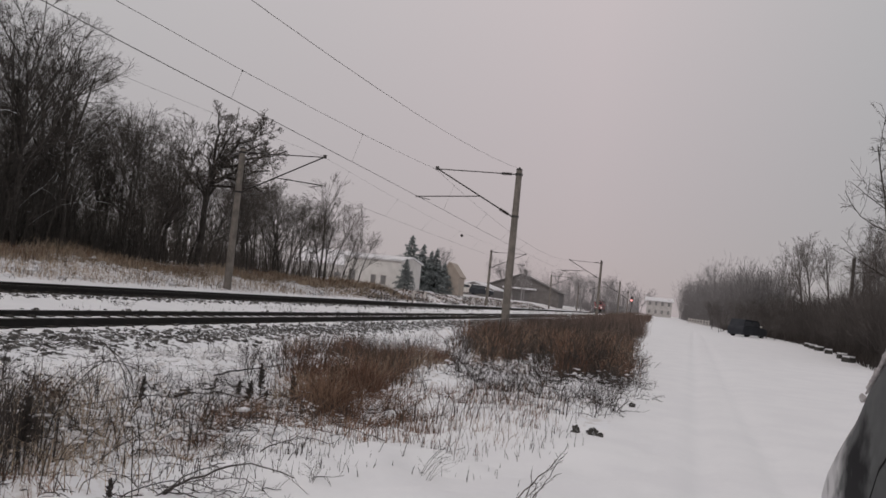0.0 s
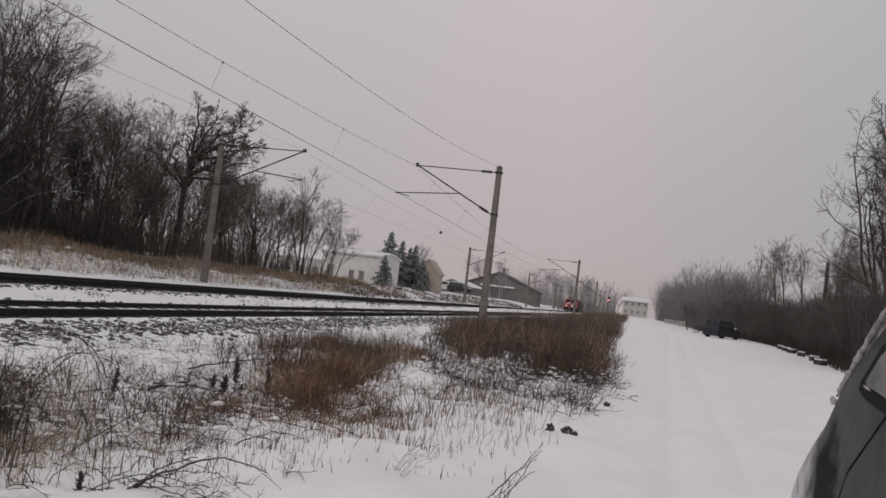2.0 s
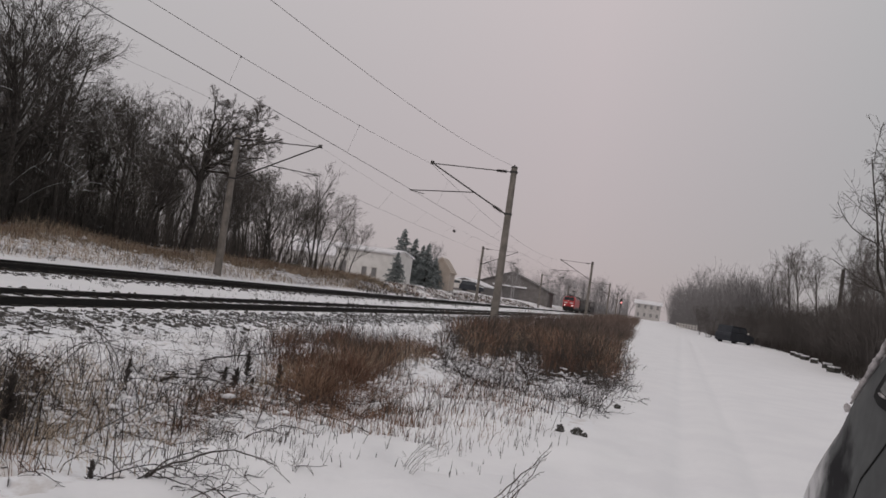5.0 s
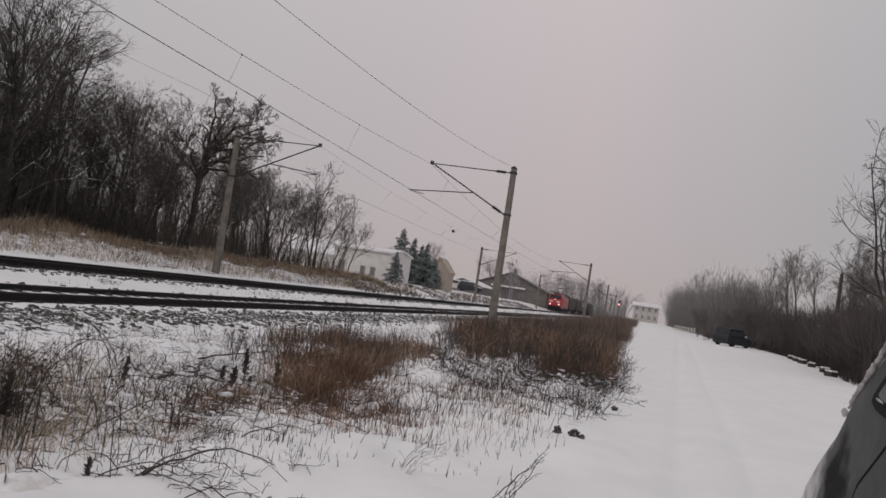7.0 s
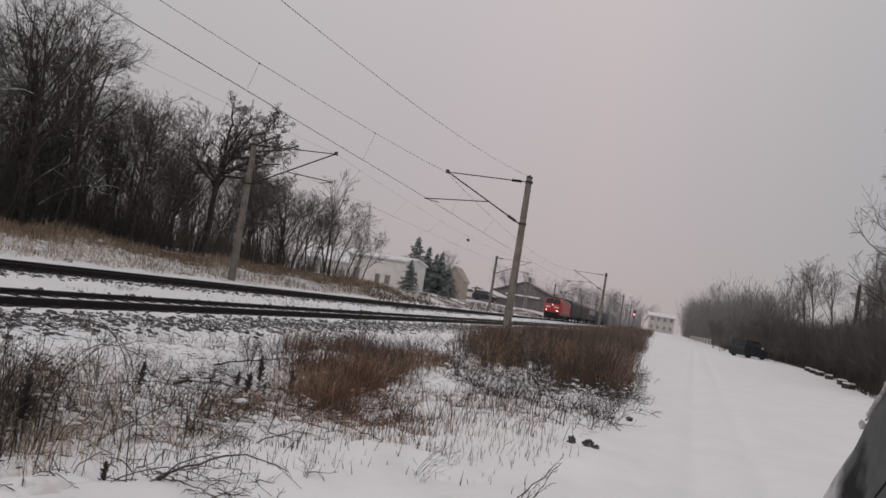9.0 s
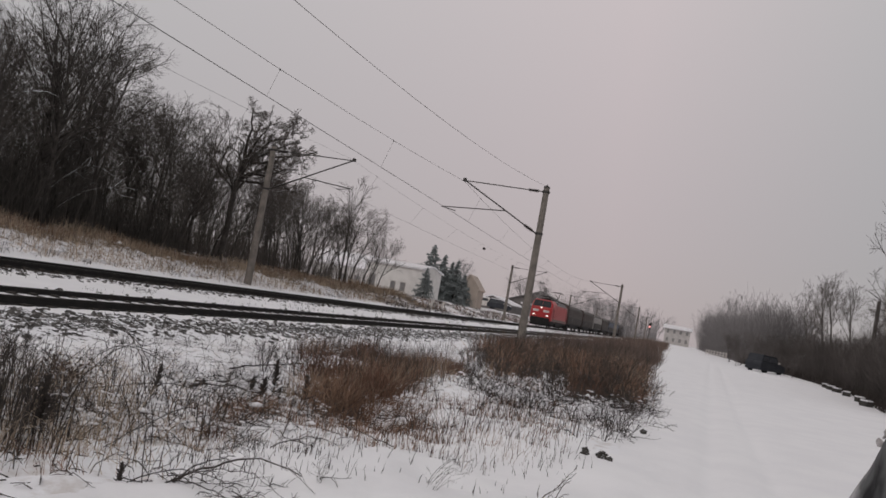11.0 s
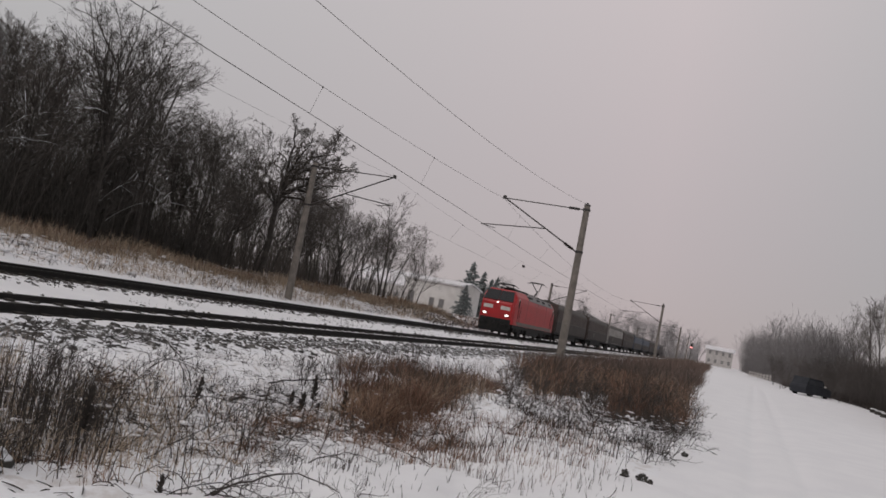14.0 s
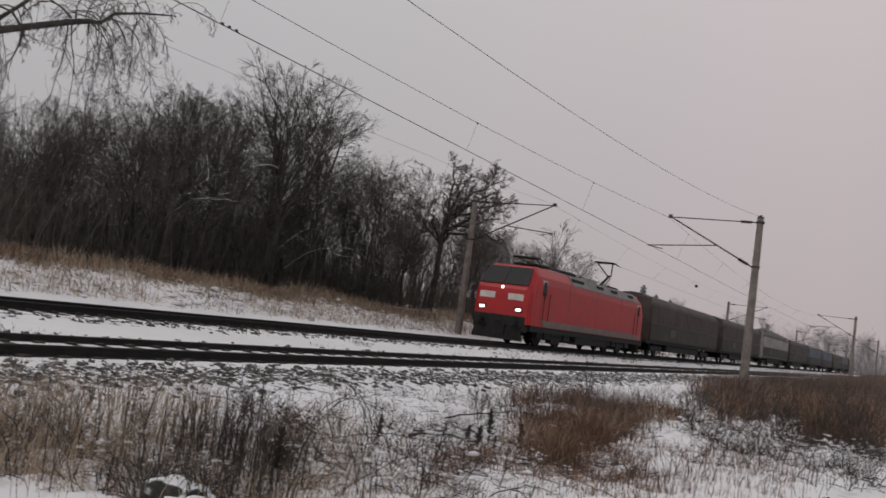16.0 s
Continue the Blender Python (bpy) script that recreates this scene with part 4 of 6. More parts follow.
def build_limb_tree():
    """A big tree by the bank; one long limb reaches out along the line."""
    g = np.random.default_rng(77)
    tree = thing("tree", "large bare tree with a long drooping limb over the bank", "tree", "bare trees")
    s = np.linspace(0, 1, 9)
    trunk = np.stack([-22.4 + 0.3 * np.sin(3 * s), 5.6 + 0.4 * s, 0.6 + 10.5 * s], -1)[None]
    tr = np.linspace(0.34, 0.06, 9)[None]
    knots = np.array([(-22.1, 5.9, 4.9), (-21.0, 9.2, 6.1), (-20.0, 11.8, 7.05), (-20.0, 13.7, 7.98), (-20.0, 14.2, 8.18), (-20.0, 14.5, 8.24), (-20.0, 14.9, 8.66), (-20.0, 15.8, 9.02), (-20.0, 17.0, 9.4)])
    limb = knots[None]
    lr = np.linspace(0.12, 0.02, 9)[None]
    upper = np.array([(-20.4, 11.2, 6.85), (-20.2, 11.8, 7.3), (-20.0, 12.4, 8.05), (-19.9, 13.2, 9.4), (-19.9, 13.8, 10.6)])[None]
    ur = np.linspace(0.075, 0.03, 5)[None]
    others, orr = grow(trunk, tr, 10, 55, 0.45, 0.02, 6, 0.55, lo=0.35, droop=0.03, g=g)
    v, f = merge(strands(trunk, tr, 10), strands(limb, lr, 8), strands(upper, ur, 7), strands(others, orr, 5))
    part("trunk", mesh_of("trunk", v, f, BARK), BARK, tree, smooth=True)
    b1, r1 = grow(limb, lr, 44, 85, 0.25, -0.24, 9, 0.32, lo=0.28, droop=0.05, wander=0.16, g=g)
    b2, r2 = grow(upper, ur, 16, 80, 0.36, -0.2, 9, 0.35, lo=0.2, droop=0.05, wander=0.16, g=g)
    b1, r1 = np.concatenate([b1, b2]), np.concatenate([r1, r2])
    c, cr = grow(b1, r1, 7, 45, 0.34, -0.12, 5, 0.6, lo=0.15, droop=0.05, wander=0.2, g=g)
    d, dr = grow(c, cr, 5, 45, 0.5, -0.1, 3, 0.7, lo=0.1, droop=0.05, wander=0.25, g=g)
    o, oor = grow(others, orr, 6, 42, 0.5, -0.02, 5, 0.6, lo=0.2, droop=0.04, g=g)
    q, qr = grow(o, oor, 6, 40, 0.5, -0.02, 3, 0.6, lo=0.2, droop=0.04, g=g)
    v, f = merge(strands(b1, np.maximum(r1, 0.009), 4), strands(c, np.maximum(cr, 0.006)), strands(d, np.maximum(dr, 0.0045)), strands(o, np.maximum(oor, 0.01)), strands(q, np.maximum(qr, 0.006)))
    part("crown", mesh_of("crown", v, f, TWIG), TWIG, tree)
    return tree


build_limb_tree()


def build_snowy_sapling(seed, x, y, reach, height):
    """A sapling bowed over by snow, its long twigs lined with white."""
    g = np.random.default_rng(seed)
    sap = thing("sapling", "bowed bare sapling lined with fresh snow", "sapling", "snow-lined saplings at the wood's edge", at=(x, y, float(land(x, y))))
    s = np.linspace(0, 1, 9)
    P = np.stack([reach[0] * s ** 1.4, reach[1] * s ** 1.4, height * (1.7 * s - 0.75 * s ** 2.2) - 0.1], -1)[None] + 0.05 * g.standard_normal((1, 9, 3)) * s[None, :, None]
    R = 0.022 * np.linspace(1, 0.35, 9)[None]
    v, f = strands(P, R, 6)
    part("stem", mesh_of("stem", v, f, SNOWY_TWIG), SNOWY_TWIG, sap)
    b, br = grow(P, R, 5, 34, 0.4, 0.0, 6, 0.6, lo=0.35, wander=0.14, droop=0.02, g=g)
    v, f = strands(b, np.maximum(br, 0.012), 5)
    tagged(part("branchwork", mesh_of("branchwork", v, f, SNOWY_TWIG), SNOWY_TWIG, sap), kind="stuff")


for k, (x, y, dx, dy, h) in enumerate(((-26.3, 22.4, 0.6, 2.9, 3.6), (-26.6, 23.0, 1.2, 3.4, 5.0), (-26.2, 29.4, 0.3, 3.2, 3.4), (-26.5, 30.5, 0.9, 4.2, 2.8), (-26.4, 36.2, 0.9, -2.6, 4.0))):
    build_snowy_sapling(400 + k, x, y, (dx, dy), h)

# hedge and trees beyond the path
shrub = [build_tree(91 + k, 4.6, 22, 0.03, 40, 0.14, (7, 5, 3), 0.012, 0.2, label="dense bare shrub in the hedge beside the snowy path", bark=HEDGE_TWIG, twig=HEDGE_TWIG) for k in range(3)]
HEDGE = [(10.2, 42), (11.9, 56), (13.2, 68), (13.4, 80), (13.2, 92), (12.6, 103), (10.6, 119), (9.2, 150), (8.2, 190), (7.6, 240)]
hx, hy = np.array(HEDGE).T
for k in range(120):
    y = 43 + 110 * (k / 119) ** 1.25
    x = float(np.interp(y, hy, hx)) + g.uniform(0.6, 5.5)
    (move if k < 3 else plant)(shrub[k % 3], x, y + g.uniform(-1, 1), g.uniform(0, 360), g.uniform(0.62, 0.92))
for k, (x, y, s) in enumerate(((7.6, 99, 0.6), (8.6, 96, 0.62), (9.8, 94, 0.66), (11.0, 93, 0.7), (8.2, 104, 0.7), (9.4, 100, 0.75), (10.6, 98, 0.8), (12.0, 94, 0.8), (12.0, 88.5, 0.5), (12.6, 86, 0.45), (8.9, 110, 0.8), (8.0, 116, 0.75))):
    plant(shrub[k % 3], x, y, 50 * k, s)


def build_hedge_fill(n, y0, y1, h, r, label, seed, mat):
    g = np.random.default_rng(seed)
    y = y0 + (y1 - y0) * g.random(n) ** 1.3
    x = np.interp(y, hy, hx) + 0.3 + 6 * g.random(n)
    z = land(x, y)
    hh = h * g.uniform(0.4, 1.0, n) * (0.65 + 0.6 * vnoise(x * 0.25, y * 0.25, seed))
    lean = g.normal(0, 0.15, (n, 2)) * hh[:, None]
    p = np.stack([np.stack([x, y, z - 0.05], -1), np.stack([x + lean[:, 0] * 0.4, y + lean[:, 1] * 0.4, z + hh * 0.55], -1), np.stack([x + lean[:, 0], y + lean[:, 1], z + hh], -1)], 1)
    rr = r * g.uniform(0.6, 1.4, n)[:, None] * np.array([1.0, 0.75, 0.3])[None]
    side, sr = grow(p, rr, 5, 40, 0.45, 0.05, 3, 0.6, lo=0.2, wander=0.2, g=g)
    v, f = merge(strands(p, rr), strands(side, np.maximum(sr, r * 0.3)))
    return tagged(new("hedge_thicket", mesh_of("hedge_thicket", v, f, mat)), label, "hedge", kind="stuff")


build_hedge_fill(6800, 43, 118, 4.7, 0.02, "dense dark hedge of bare stems along the snowy path", 65, HEDGE_TWIG)
build_hedge_fill(2600, 112, 245, 9.0, 0.04, "far end of the hedge along the path, greyed for haze", 66, HAZE_TWIG)
hedge_tree = [build_tree(101 + k, 9.0, 13, 0.25, 30, 0.18, (6, 5, 4), 0.013, 0.08, label="bare roadside tree rising out of the hedge", bark=HEDGE_TWIG, twig=HEDGE_TWIG) for k in range(2)]
for k, (x, y, s) in enumerate(((16.0, 76, 1.0), (15.5, 67, 0.95), (15.6, 88, 1.05), (16.2, 61, 0.92), (15.4, 97, 1.05), (17.5, 71, 0.95), (14.6, 56, 0.85), (15.5, 106, 0.95), (14.6, 51, 0.85), (17.8, 82, 1.05), (17.2, 92, 1.0), (15.0, 63, 0.8), (13.5, 122, 0.85))):
    (move if k < 2 else plant)(hedge_tree[k % 2], x, y, 60 * k, s)
poplar = build_tree(121, 16.5, 34, 0.1, 27, 0.2, (7, 6, 4), 0.011, 0.03, label="tall narrow bare poplar by the path", limb_ratio=0.42)
move(poplar, 12.9, 48.5, 0, 1.05)
plant(poplar, 15.2, 50.5, 130, 0.8)
# far trees, greyed in base colour in place of haze
haze_tree = [build_tree(131 + k, 9.0, 13, 0.2, 42, 0.12, (6, 5, 3), 0.016, 0.1, label="distant bare tree greyed in colour for haze", bark=HAZE_TWIG, twig=HAZE_TWIG) for k in range(2)]
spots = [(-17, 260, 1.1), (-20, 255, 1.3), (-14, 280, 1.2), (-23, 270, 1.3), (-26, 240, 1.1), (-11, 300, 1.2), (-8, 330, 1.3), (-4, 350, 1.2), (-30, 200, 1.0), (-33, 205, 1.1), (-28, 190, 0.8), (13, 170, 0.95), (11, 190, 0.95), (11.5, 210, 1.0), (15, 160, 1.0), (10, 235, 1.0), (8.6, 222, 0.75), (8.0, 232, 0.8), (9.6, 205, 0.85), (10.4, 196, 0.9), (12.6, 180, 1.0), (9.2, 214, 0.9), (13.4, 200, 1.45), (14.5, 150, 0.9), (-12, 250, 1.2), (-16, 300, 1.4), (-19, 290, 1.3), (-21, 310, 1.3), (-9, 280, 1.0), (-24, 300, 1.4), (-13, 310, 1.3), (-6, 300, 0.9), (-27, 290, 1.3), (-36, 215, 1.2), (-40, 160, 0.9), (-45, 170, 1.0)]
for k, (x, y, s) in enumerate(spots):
    (move if k < 2 else plant)(haze_tree[k % 2], x, y, 77 * k, s)


build_undergrowth("far_trees", 1500, (-42, -4), (285, 345), 9.5, 0.05, HAZE_TWIG, "belt of trees far along the line, greyed for haze", 69)


def build_fir(seed, height, label):
    g = np.random.default_rng(seed)
    fir = thing("fir_tree", label, "fir tree", "fir trees by the white building")
    part("trunk", rod(bmesh.new(), (0, 0, -0.3), (0, 0, height * 0.97), height * 0.018, 0.02, 8), BARK, fir)
    n = int(height * 34)
    t = g.random(n) ** 0.8
    z = height * (0.06 + 0.92 * t)
    reach = height * 0.42 * (1 - t) ** 0.8 * g.uniform(0.45, 1.15, n) * (0.8 + 0.25 * np.sin(t * 34)) + 0.1
    a = g.uniform(0, 6.283, n)
    d = np.stack([np.cos(a), np.sin(a), np.zeros(n)], -1)
    K = 5
    s = np.linspace(0, 1, K)
    P = np.stack([np.zeros(n), np.zeros(n), z], -1)[:, None] + d[:, None] * (reach[:, None] * s)[..., None]
    P[..., 2] += (reach[:, None] * (-0.35 * s + 0.15 * s ** 2))
    R = 0.03 * np.ones((n, K))
    sub, sr = grow(P, R, 9, 45, 0.4, -0.03, 3, 1.0, lo=0.1, wander=0.1, g=g)
    sr = np.ones_like(sr) * 0.085 * height / 8 * np.array([1.0, 0.8, 0.2])
    v, f = merge(strands(P, R), strands(sub, sr, 4))
    part("crown", mesh_of("crown", v, f, NEEDLE), NEEDLE, fir)
    return fir


fir = build_fir(5, 7.0, "grey-green fir tree by the white building, paled for haze")
move(fir, -26.0, 88.0, 0, 0.5)
for x, y, s in ((-30.0, 103, 1.02), (-28.9, 105, 0.9), (-27.6, 107, 0.86), (-28.6, 108, 0.8), (-26.9, 109, 0.62)):
    plant(fir, x, y, 40 * x, s)


# ---- dead grass and weeds ----
def tuft_field(name, n, place, h, r, mat, label, seed, lean=0.25, curl=0.3):
    """Blades or stalks; place(g, n) gives x, y; each is a thin bent spike."""
    g = np.random.default_rng(seed)
    x, y = place(g, n)
    n = len(x)
    z = land(x, y)
    hh = h * g.uniform(0.35, 1.2, n) * (0.45 + 0.65 * vnoise(x * 0.9, y * 0.9, seed) + 0.5 * vnoise(x * 3.1, y * 3.1, seed + 1))
    a = g.uniform(0, 6.283, n)
    out = hh * np.abs(g.normal(0, lean, n))
    dx, dy = np.cos(a) * out, np.sin(a) * out
    s = np.array([0.0, 0.5, 1.0])
    P = np.stack([x[:, None] + dx[:, None] * (s ** 1.6), y[:, None] + dy[:, None] * (s ** 1.6), z[:, None] - 0.03 + hh[:, None] * (s - curl * 0.25 * s ** 3)], -1)
    R = r * g.uniform(0.6, 1.4, n)[:, None] * np.array([1.0, 0.8, 0.15])[None]
    v, f = strands(P, R)
    return tagged(new(name, mesh_of(name, v, f, mat)), label, "dead grass", kind="stuff")


def clumped(boxes, per=26, spread=0.16, gate=0.0, seed=0):
    """Clumps of blades inside rough ellipses (x, y, half x, half y, weight)."""
    def place(g, n):
        w = np.array([b[4] for b in boxes], float)
        k = g.choice(len(boxes), n // per, p=w / w.sum())
        B = np.array(boxes)[k]
        rad, ang = np.sqrt(g.random(len(k))), g.uniform(0, 6.283, len(k))
        cx, cy = B[:, 0] + B[:, 2] * rad * np.cos(ang), B[:, 1] + B[:, 3] * rad * np.sin(ang)
        if gate:
            keep = vnoise(cx * 0.7, cy * 0.7, seed) > gate
            cx, cy = cx[keep], cy[keep]
        return np.repeat(cx, per) + g.normal(0, spread, len(cx) * per), np.repeat(cy, per) + g.normal(0, spread, len(cy) * per)
    return place


def strip(x0, x1, y0, y1, gate=0.0, seed=0, power=1.0, grow_to=0.0):
    def place(g, n):
        y = y0 + (y1 - y0) * g.random(n) ** power
        x = g.uniform(x0, x1, n) + grow_to * np.maximum(0, y - 20)
        if gate:
            keep = vnoise(x * 0.6, y * 0.6, seed) > gate
            x, y = x[keep], y[keep]
        return x, y
    return place


def reed_bed(y0, y1, power, per, spread):
    """Tussocks between the path and the line, thinning out at the edges."""
    def place(g, n):
        m = n // per
        y = y0 + (y1 - y0) * g.random(m) ** power
        edge = np.maximum(-7.6, -3.5 - 0.23 * (y - 19)) + g.normal(0, 0.35, m)
        verge = -0.3 - 0.7 * vnoise(y * 1.1, y * 0 + 7, 46) + 0.006 * np.maximum(0, y - 20)
        x = edge + (verge - edge) * g.random(m) ** 0.9
        front = 18.4 + 4.0 * vnoise(x * 1.3, x * 0 + 1, 42) + np.clip((-1.5 - x) * 0.5, 0, 2)
        keep = (vnoise(x * 0.9, y * 0.9, 43) > 0.3) & (y > front)
        x, y = x[keep], y[keep]
        return np.repeat(x, per) + g.normal(0, spread, len(x) * per), np.repeat(y, per) + g.normal(0, spread, len(x) * per)
    return place


# russet reeds between the path and the line
tuft_field("russet_reeds", 6500, reed_bed(28, 60, 1.2, 16, 0.2), 0.68, 0.009, FARREED, "grey-brown dead reeds along the line", 12, 0.5)
tuft_field("russet_reeds", 14500, reed_bed(18.0, 36, 1.25, 16, 0.16), 0.64, 0.007, REED, "thick tangled stand of russet dead reeds", 22, 0.5)
tuft_field("dark_stalks", 5200, reed_bed(17.8, 60, 1.1, 8, 0.2), 0.92, 0.0062, STALK, "dark stalks standing among russet reeds", 20, 0.35)
tuft_field("pale_grass", 6500, reed_bed(17.2, 40, 1.9, 24, 0.16), 0.62, 0.005, STRAW, "straw tussocks among russet reeds", 17, 0.5)
tuft_field("russet_reeds", 12000, reed_bed(50, 190, 1.3, 12, 0.25), 0.9, 0.013, FARREED, "far stand of russet dead reeds along the path", 23, 0.4)
tuft_field("russet_reeds", 6000, clumped([(-4.8, 14.2, 0.8, 2.4, 3), (-6.4, 17.6, 0.9, 2.4, 2), (-5.2, 19.0, 0.8, 2.4, 2), (-4.05, 11.2, 0.34, 1.3, 1.8), (-3.75, 9.9, 0.22, 0.6, 0.7)], 22, 0.11, 0.33, 44), 0.44, 0.0045, REED, "patch of collapsed russet grass in the snow", 24, 0.65)
tuft_field("pale_grass", 1500, clumped([(-4.4, 12.2, 0.5, 2.4, 3), (-4.9, 16.5, 0.8, 3.0, 2)], 16, 0.14, 0.3, 45), 0.36, 0.004, STRAW, "straw tufts among collapsed russet grass", 21, 0.6)
tuft_field("dark_stalks", 1500, clumped([(-5.0, 14.6, 1.1, 2.4, 3), (-6.5, 19, 1.3, 4.0, 3)], 7, 0.16), 0.55, 0.0042, STALK, "dark stalks among collapsed grass", 19, 0.4)
tuft_field("russet_grass", 1000, clumped([(-4.45, 8.9, 0.35, 0.5, 1), (-3.85, 6.8, 0.2, 0.2, 0.5), (-4.3, 8.0, 0.4, 0.4, 0.6)], 22, 0.12), 0.16, 0.003, REED, "low russet tussocks in the snow", 25, 0.7)
tuft_field("pale_grass", 3000, clumped([(-2.5, 10.8, 1.4, 2.2, 4), (-2.2, 14.0, 1.3, 2.2, 2), (-3.2, 9.2, 0.9, 1.2, 2.5)], 4, 0.2), 0.17, 0.003, REED, "sparse reddish dead grass standing in snow", 26, 0.4)
tuft_field("dark_stalks", 1500, clumped([(-1.9, 15.8, 1.5, 2.2, 4), (-1.2, 17.8, 0.9, 1.2, 3), (-2.4, 11.5, 1.6, 2.0, 1.5), (-4.2, 9.6, 1.2, 1.2, 1), (-7, 14, 1.4, 5, 1.5)], 8, 0.18), 0.36, 0.0042, STALK, "dark dead weed stalks in the snow", 27, 0.5)
tuft_field("dark_stalks", 400, clumped([(-5.3, 6.3, 1.2, 1.5, 4), (-4.6, 5.5, 1.0, 0.9, 2.5), (-6.0, 4.6, 1.3, 1.3, 3), (-6.4, 7.4, 1.0, 1.4, 1.6), (-6.8, 3.6, 1.0, 1.4, 1.6), (-4.6, 7.6, 0.8, 0.8, 1)], 5, 0.34), 0.48, 0.0052, STALK, "tangled thicket of dark dead stalks in the snow", 28, 0.45)
tuft_field("pale_grass", 1400, clumped([(-5.8, 4.6, 1.4, 1.2, 3), (-5.2, 6.0, 1.2, 1.2, 2), (-4.4, 5.4, 0.9, 0.7, 1.4), (-6.8, 4.4, 1.0, 1.4, 2), (-6.2, 7.0, 1.0, 1.4, 1)], 7, 0.3), 0.42, 0.003, STRAW, "pale dead grass among dark stalks", 29, 0.5)
tuft_field("tall_stalks", 200, clumped([(-4.7, 5.5, 0.2, 0.3, 1.2), (-5.1, 5.6, 0.6, 0.5, 1.3), (-5.8, 5.4, 0.6, 0.6, 0.6)], 5, 0.14), 0.8, 0.0056, STALK, "tall dark stalks standing close together", 18, 0.16)
tuft_field("russet_grass", 450, clumped([(-4.2, 4.9, 0.6, 0.35, 1), (-5.4, 4.2, 0.7, 0.3, 1)], 20, 0.12), 0.2, 0.0026, REED, "low brown grass under the thicket", 16, 0.8)

tuft_field("bare_stems", 420, clumped([(-2.2, 7.6, 1.1, 1.4, 3), (-1.5, 9.6, 0.7, 1.2, 1.5), (-3.0, 6.2, 0.6, 0.8, 2), (-1.6, 12.0, 0.5, 1.2, 1)], 3, 0.14), 0.17, 0.0034, STALK, "thin bare stems standing singly in the snow", 15, 0.3)
near_grass = [(-7.0, 5.2, 1.2, 1.4, 3), (-6.2, 4.3, 0.9, 0.8, 2), (-8.0, 6.6, 1.0, 1.6, 2), (-6.6, 3.4, 0.8, 0.6, 1)]
tuft_field("pale_grass", 2400, clumped(near_grass, 12, 0.2), 0.42, 0.0032, STRAW, "matted straw-coloured grass along the thicket", 13, 0.5)
tuft_field("dark_stalks", 420, clumped(near_grass, 5, 0.3), 0.5, 0.0048, STALK, "dark stalks in matted straw-coloured grass", 14, 0.35)
tuft_field("dark_stalks", 330, clumped([(-4.35, 4.32, 0.25, 0.2, 2), (-4.9, 4.5, 0.4, 0.35, 1.5), (-4.4, 4.75, 0.35, 0.2, 1)], 6, 0.07), 0.3, 0.0045, STALK, "dark dead grass round the rotten stump", 11, 0.6)


def build_tangle(name, n, place, ln, r, rise, mat, label, seed, twigs=4):
    """Crooked twigs leaning every way, each with side twigs."""
    g = np.random.default_rng(seed)
    x, y = place(g, n)
    n = len(x)
    K = 5
    L = ln * g.uniform(0.3, 1.15, n)
    a, up = g.uniform(0, 6.283, n), np.clip(g.normal(rise, 0.4, n), 0.05, 1.5)
    d = np.stack([np.cos(a) * np.cos(up), np.sin(a) * np.cos(up), np.sin(up)], -1)
    p = np.stack([x, y, land(x, y) - 0.02], -1)
    pts = [p]
    for k in range(1, K):
        d = d + 0.22 * g.standard_normal(d.shape) - np.array([0, 0, 0.1])
        d /= np.linalg.norm(d, axis=1, keepdims=True)
        p = p + d * (L / (K - 1))[:, None]
        pts.append(np.stack([p[:, 0], p[:, 1], np.maximum(p[:, 2], land(p[:, 0], p[:, 1]) + 0.01)], -1))
    P = np.stack(pts, 1)
    R = (r * g.uniform(0.6, 1.5, n))[:, None] * np.linspace(1, 0.4, K)[None]
    side, sr = grow(P, R, twigs, 45, 0.42, 0.0, 3, 0.7, lo=0.2, wander=0.3, g=g)
    v, f = merge(strands(P, R), strands(side, np.maximum(sr, r * 0.4)))
    return tagged(new(name, mesh_of(name, v, f, mat)), label, "dead twigs", kind="stuff")


left_field = [(-5.6, 6.4, 1.3, 1.5, 4), (-4.9, 5.6, 0.9, 0.8, 2), (-6.2, 4.8, 1.2, 1.2, 3), (-6.9, 7.6, 1.0, 1.4, 2), (-5.6, 8.8, 1.2, 1.2, 2), (-4.3, 7.0, 0.9, 0.9, 1.2)]
build_tangle("dead_twigs", 800, clumped(left_field, 9, 0.2, 0.3, 51), 0.42, 0.0042, 0.75, STALK, "dark tangle of thin dead twigs over the snow", 52)
build_tangle("dead_twigs", 1100, clumped(left_field, 7, 0.25), 0.3, 0.0026, 0.8, STRAW, "pale dead grass matted in the snow", 53, 3)
build_tangle("dead_twigs", 900, clumped([(-4.7, 10.0, 1.3, 1.4, 3), (-3.9, 8.2, 0.9, 0.9, 2), (-5.6, 12.2, 1.2, 2.0, 2), (-7.4, 12, 0.9, 4.0, 2), (-3.5, 10.0, 0.8, 1.2, 2), (-3.6, 6.4, 0.9, 0.7, 1), (-3.1, 5.3, 0.7, 0.6, 0.8)], 6, 0.2), 0.34, 0.0042, 0.5, STALK, "broken dark stems strewn among snowy hummocks", 54)
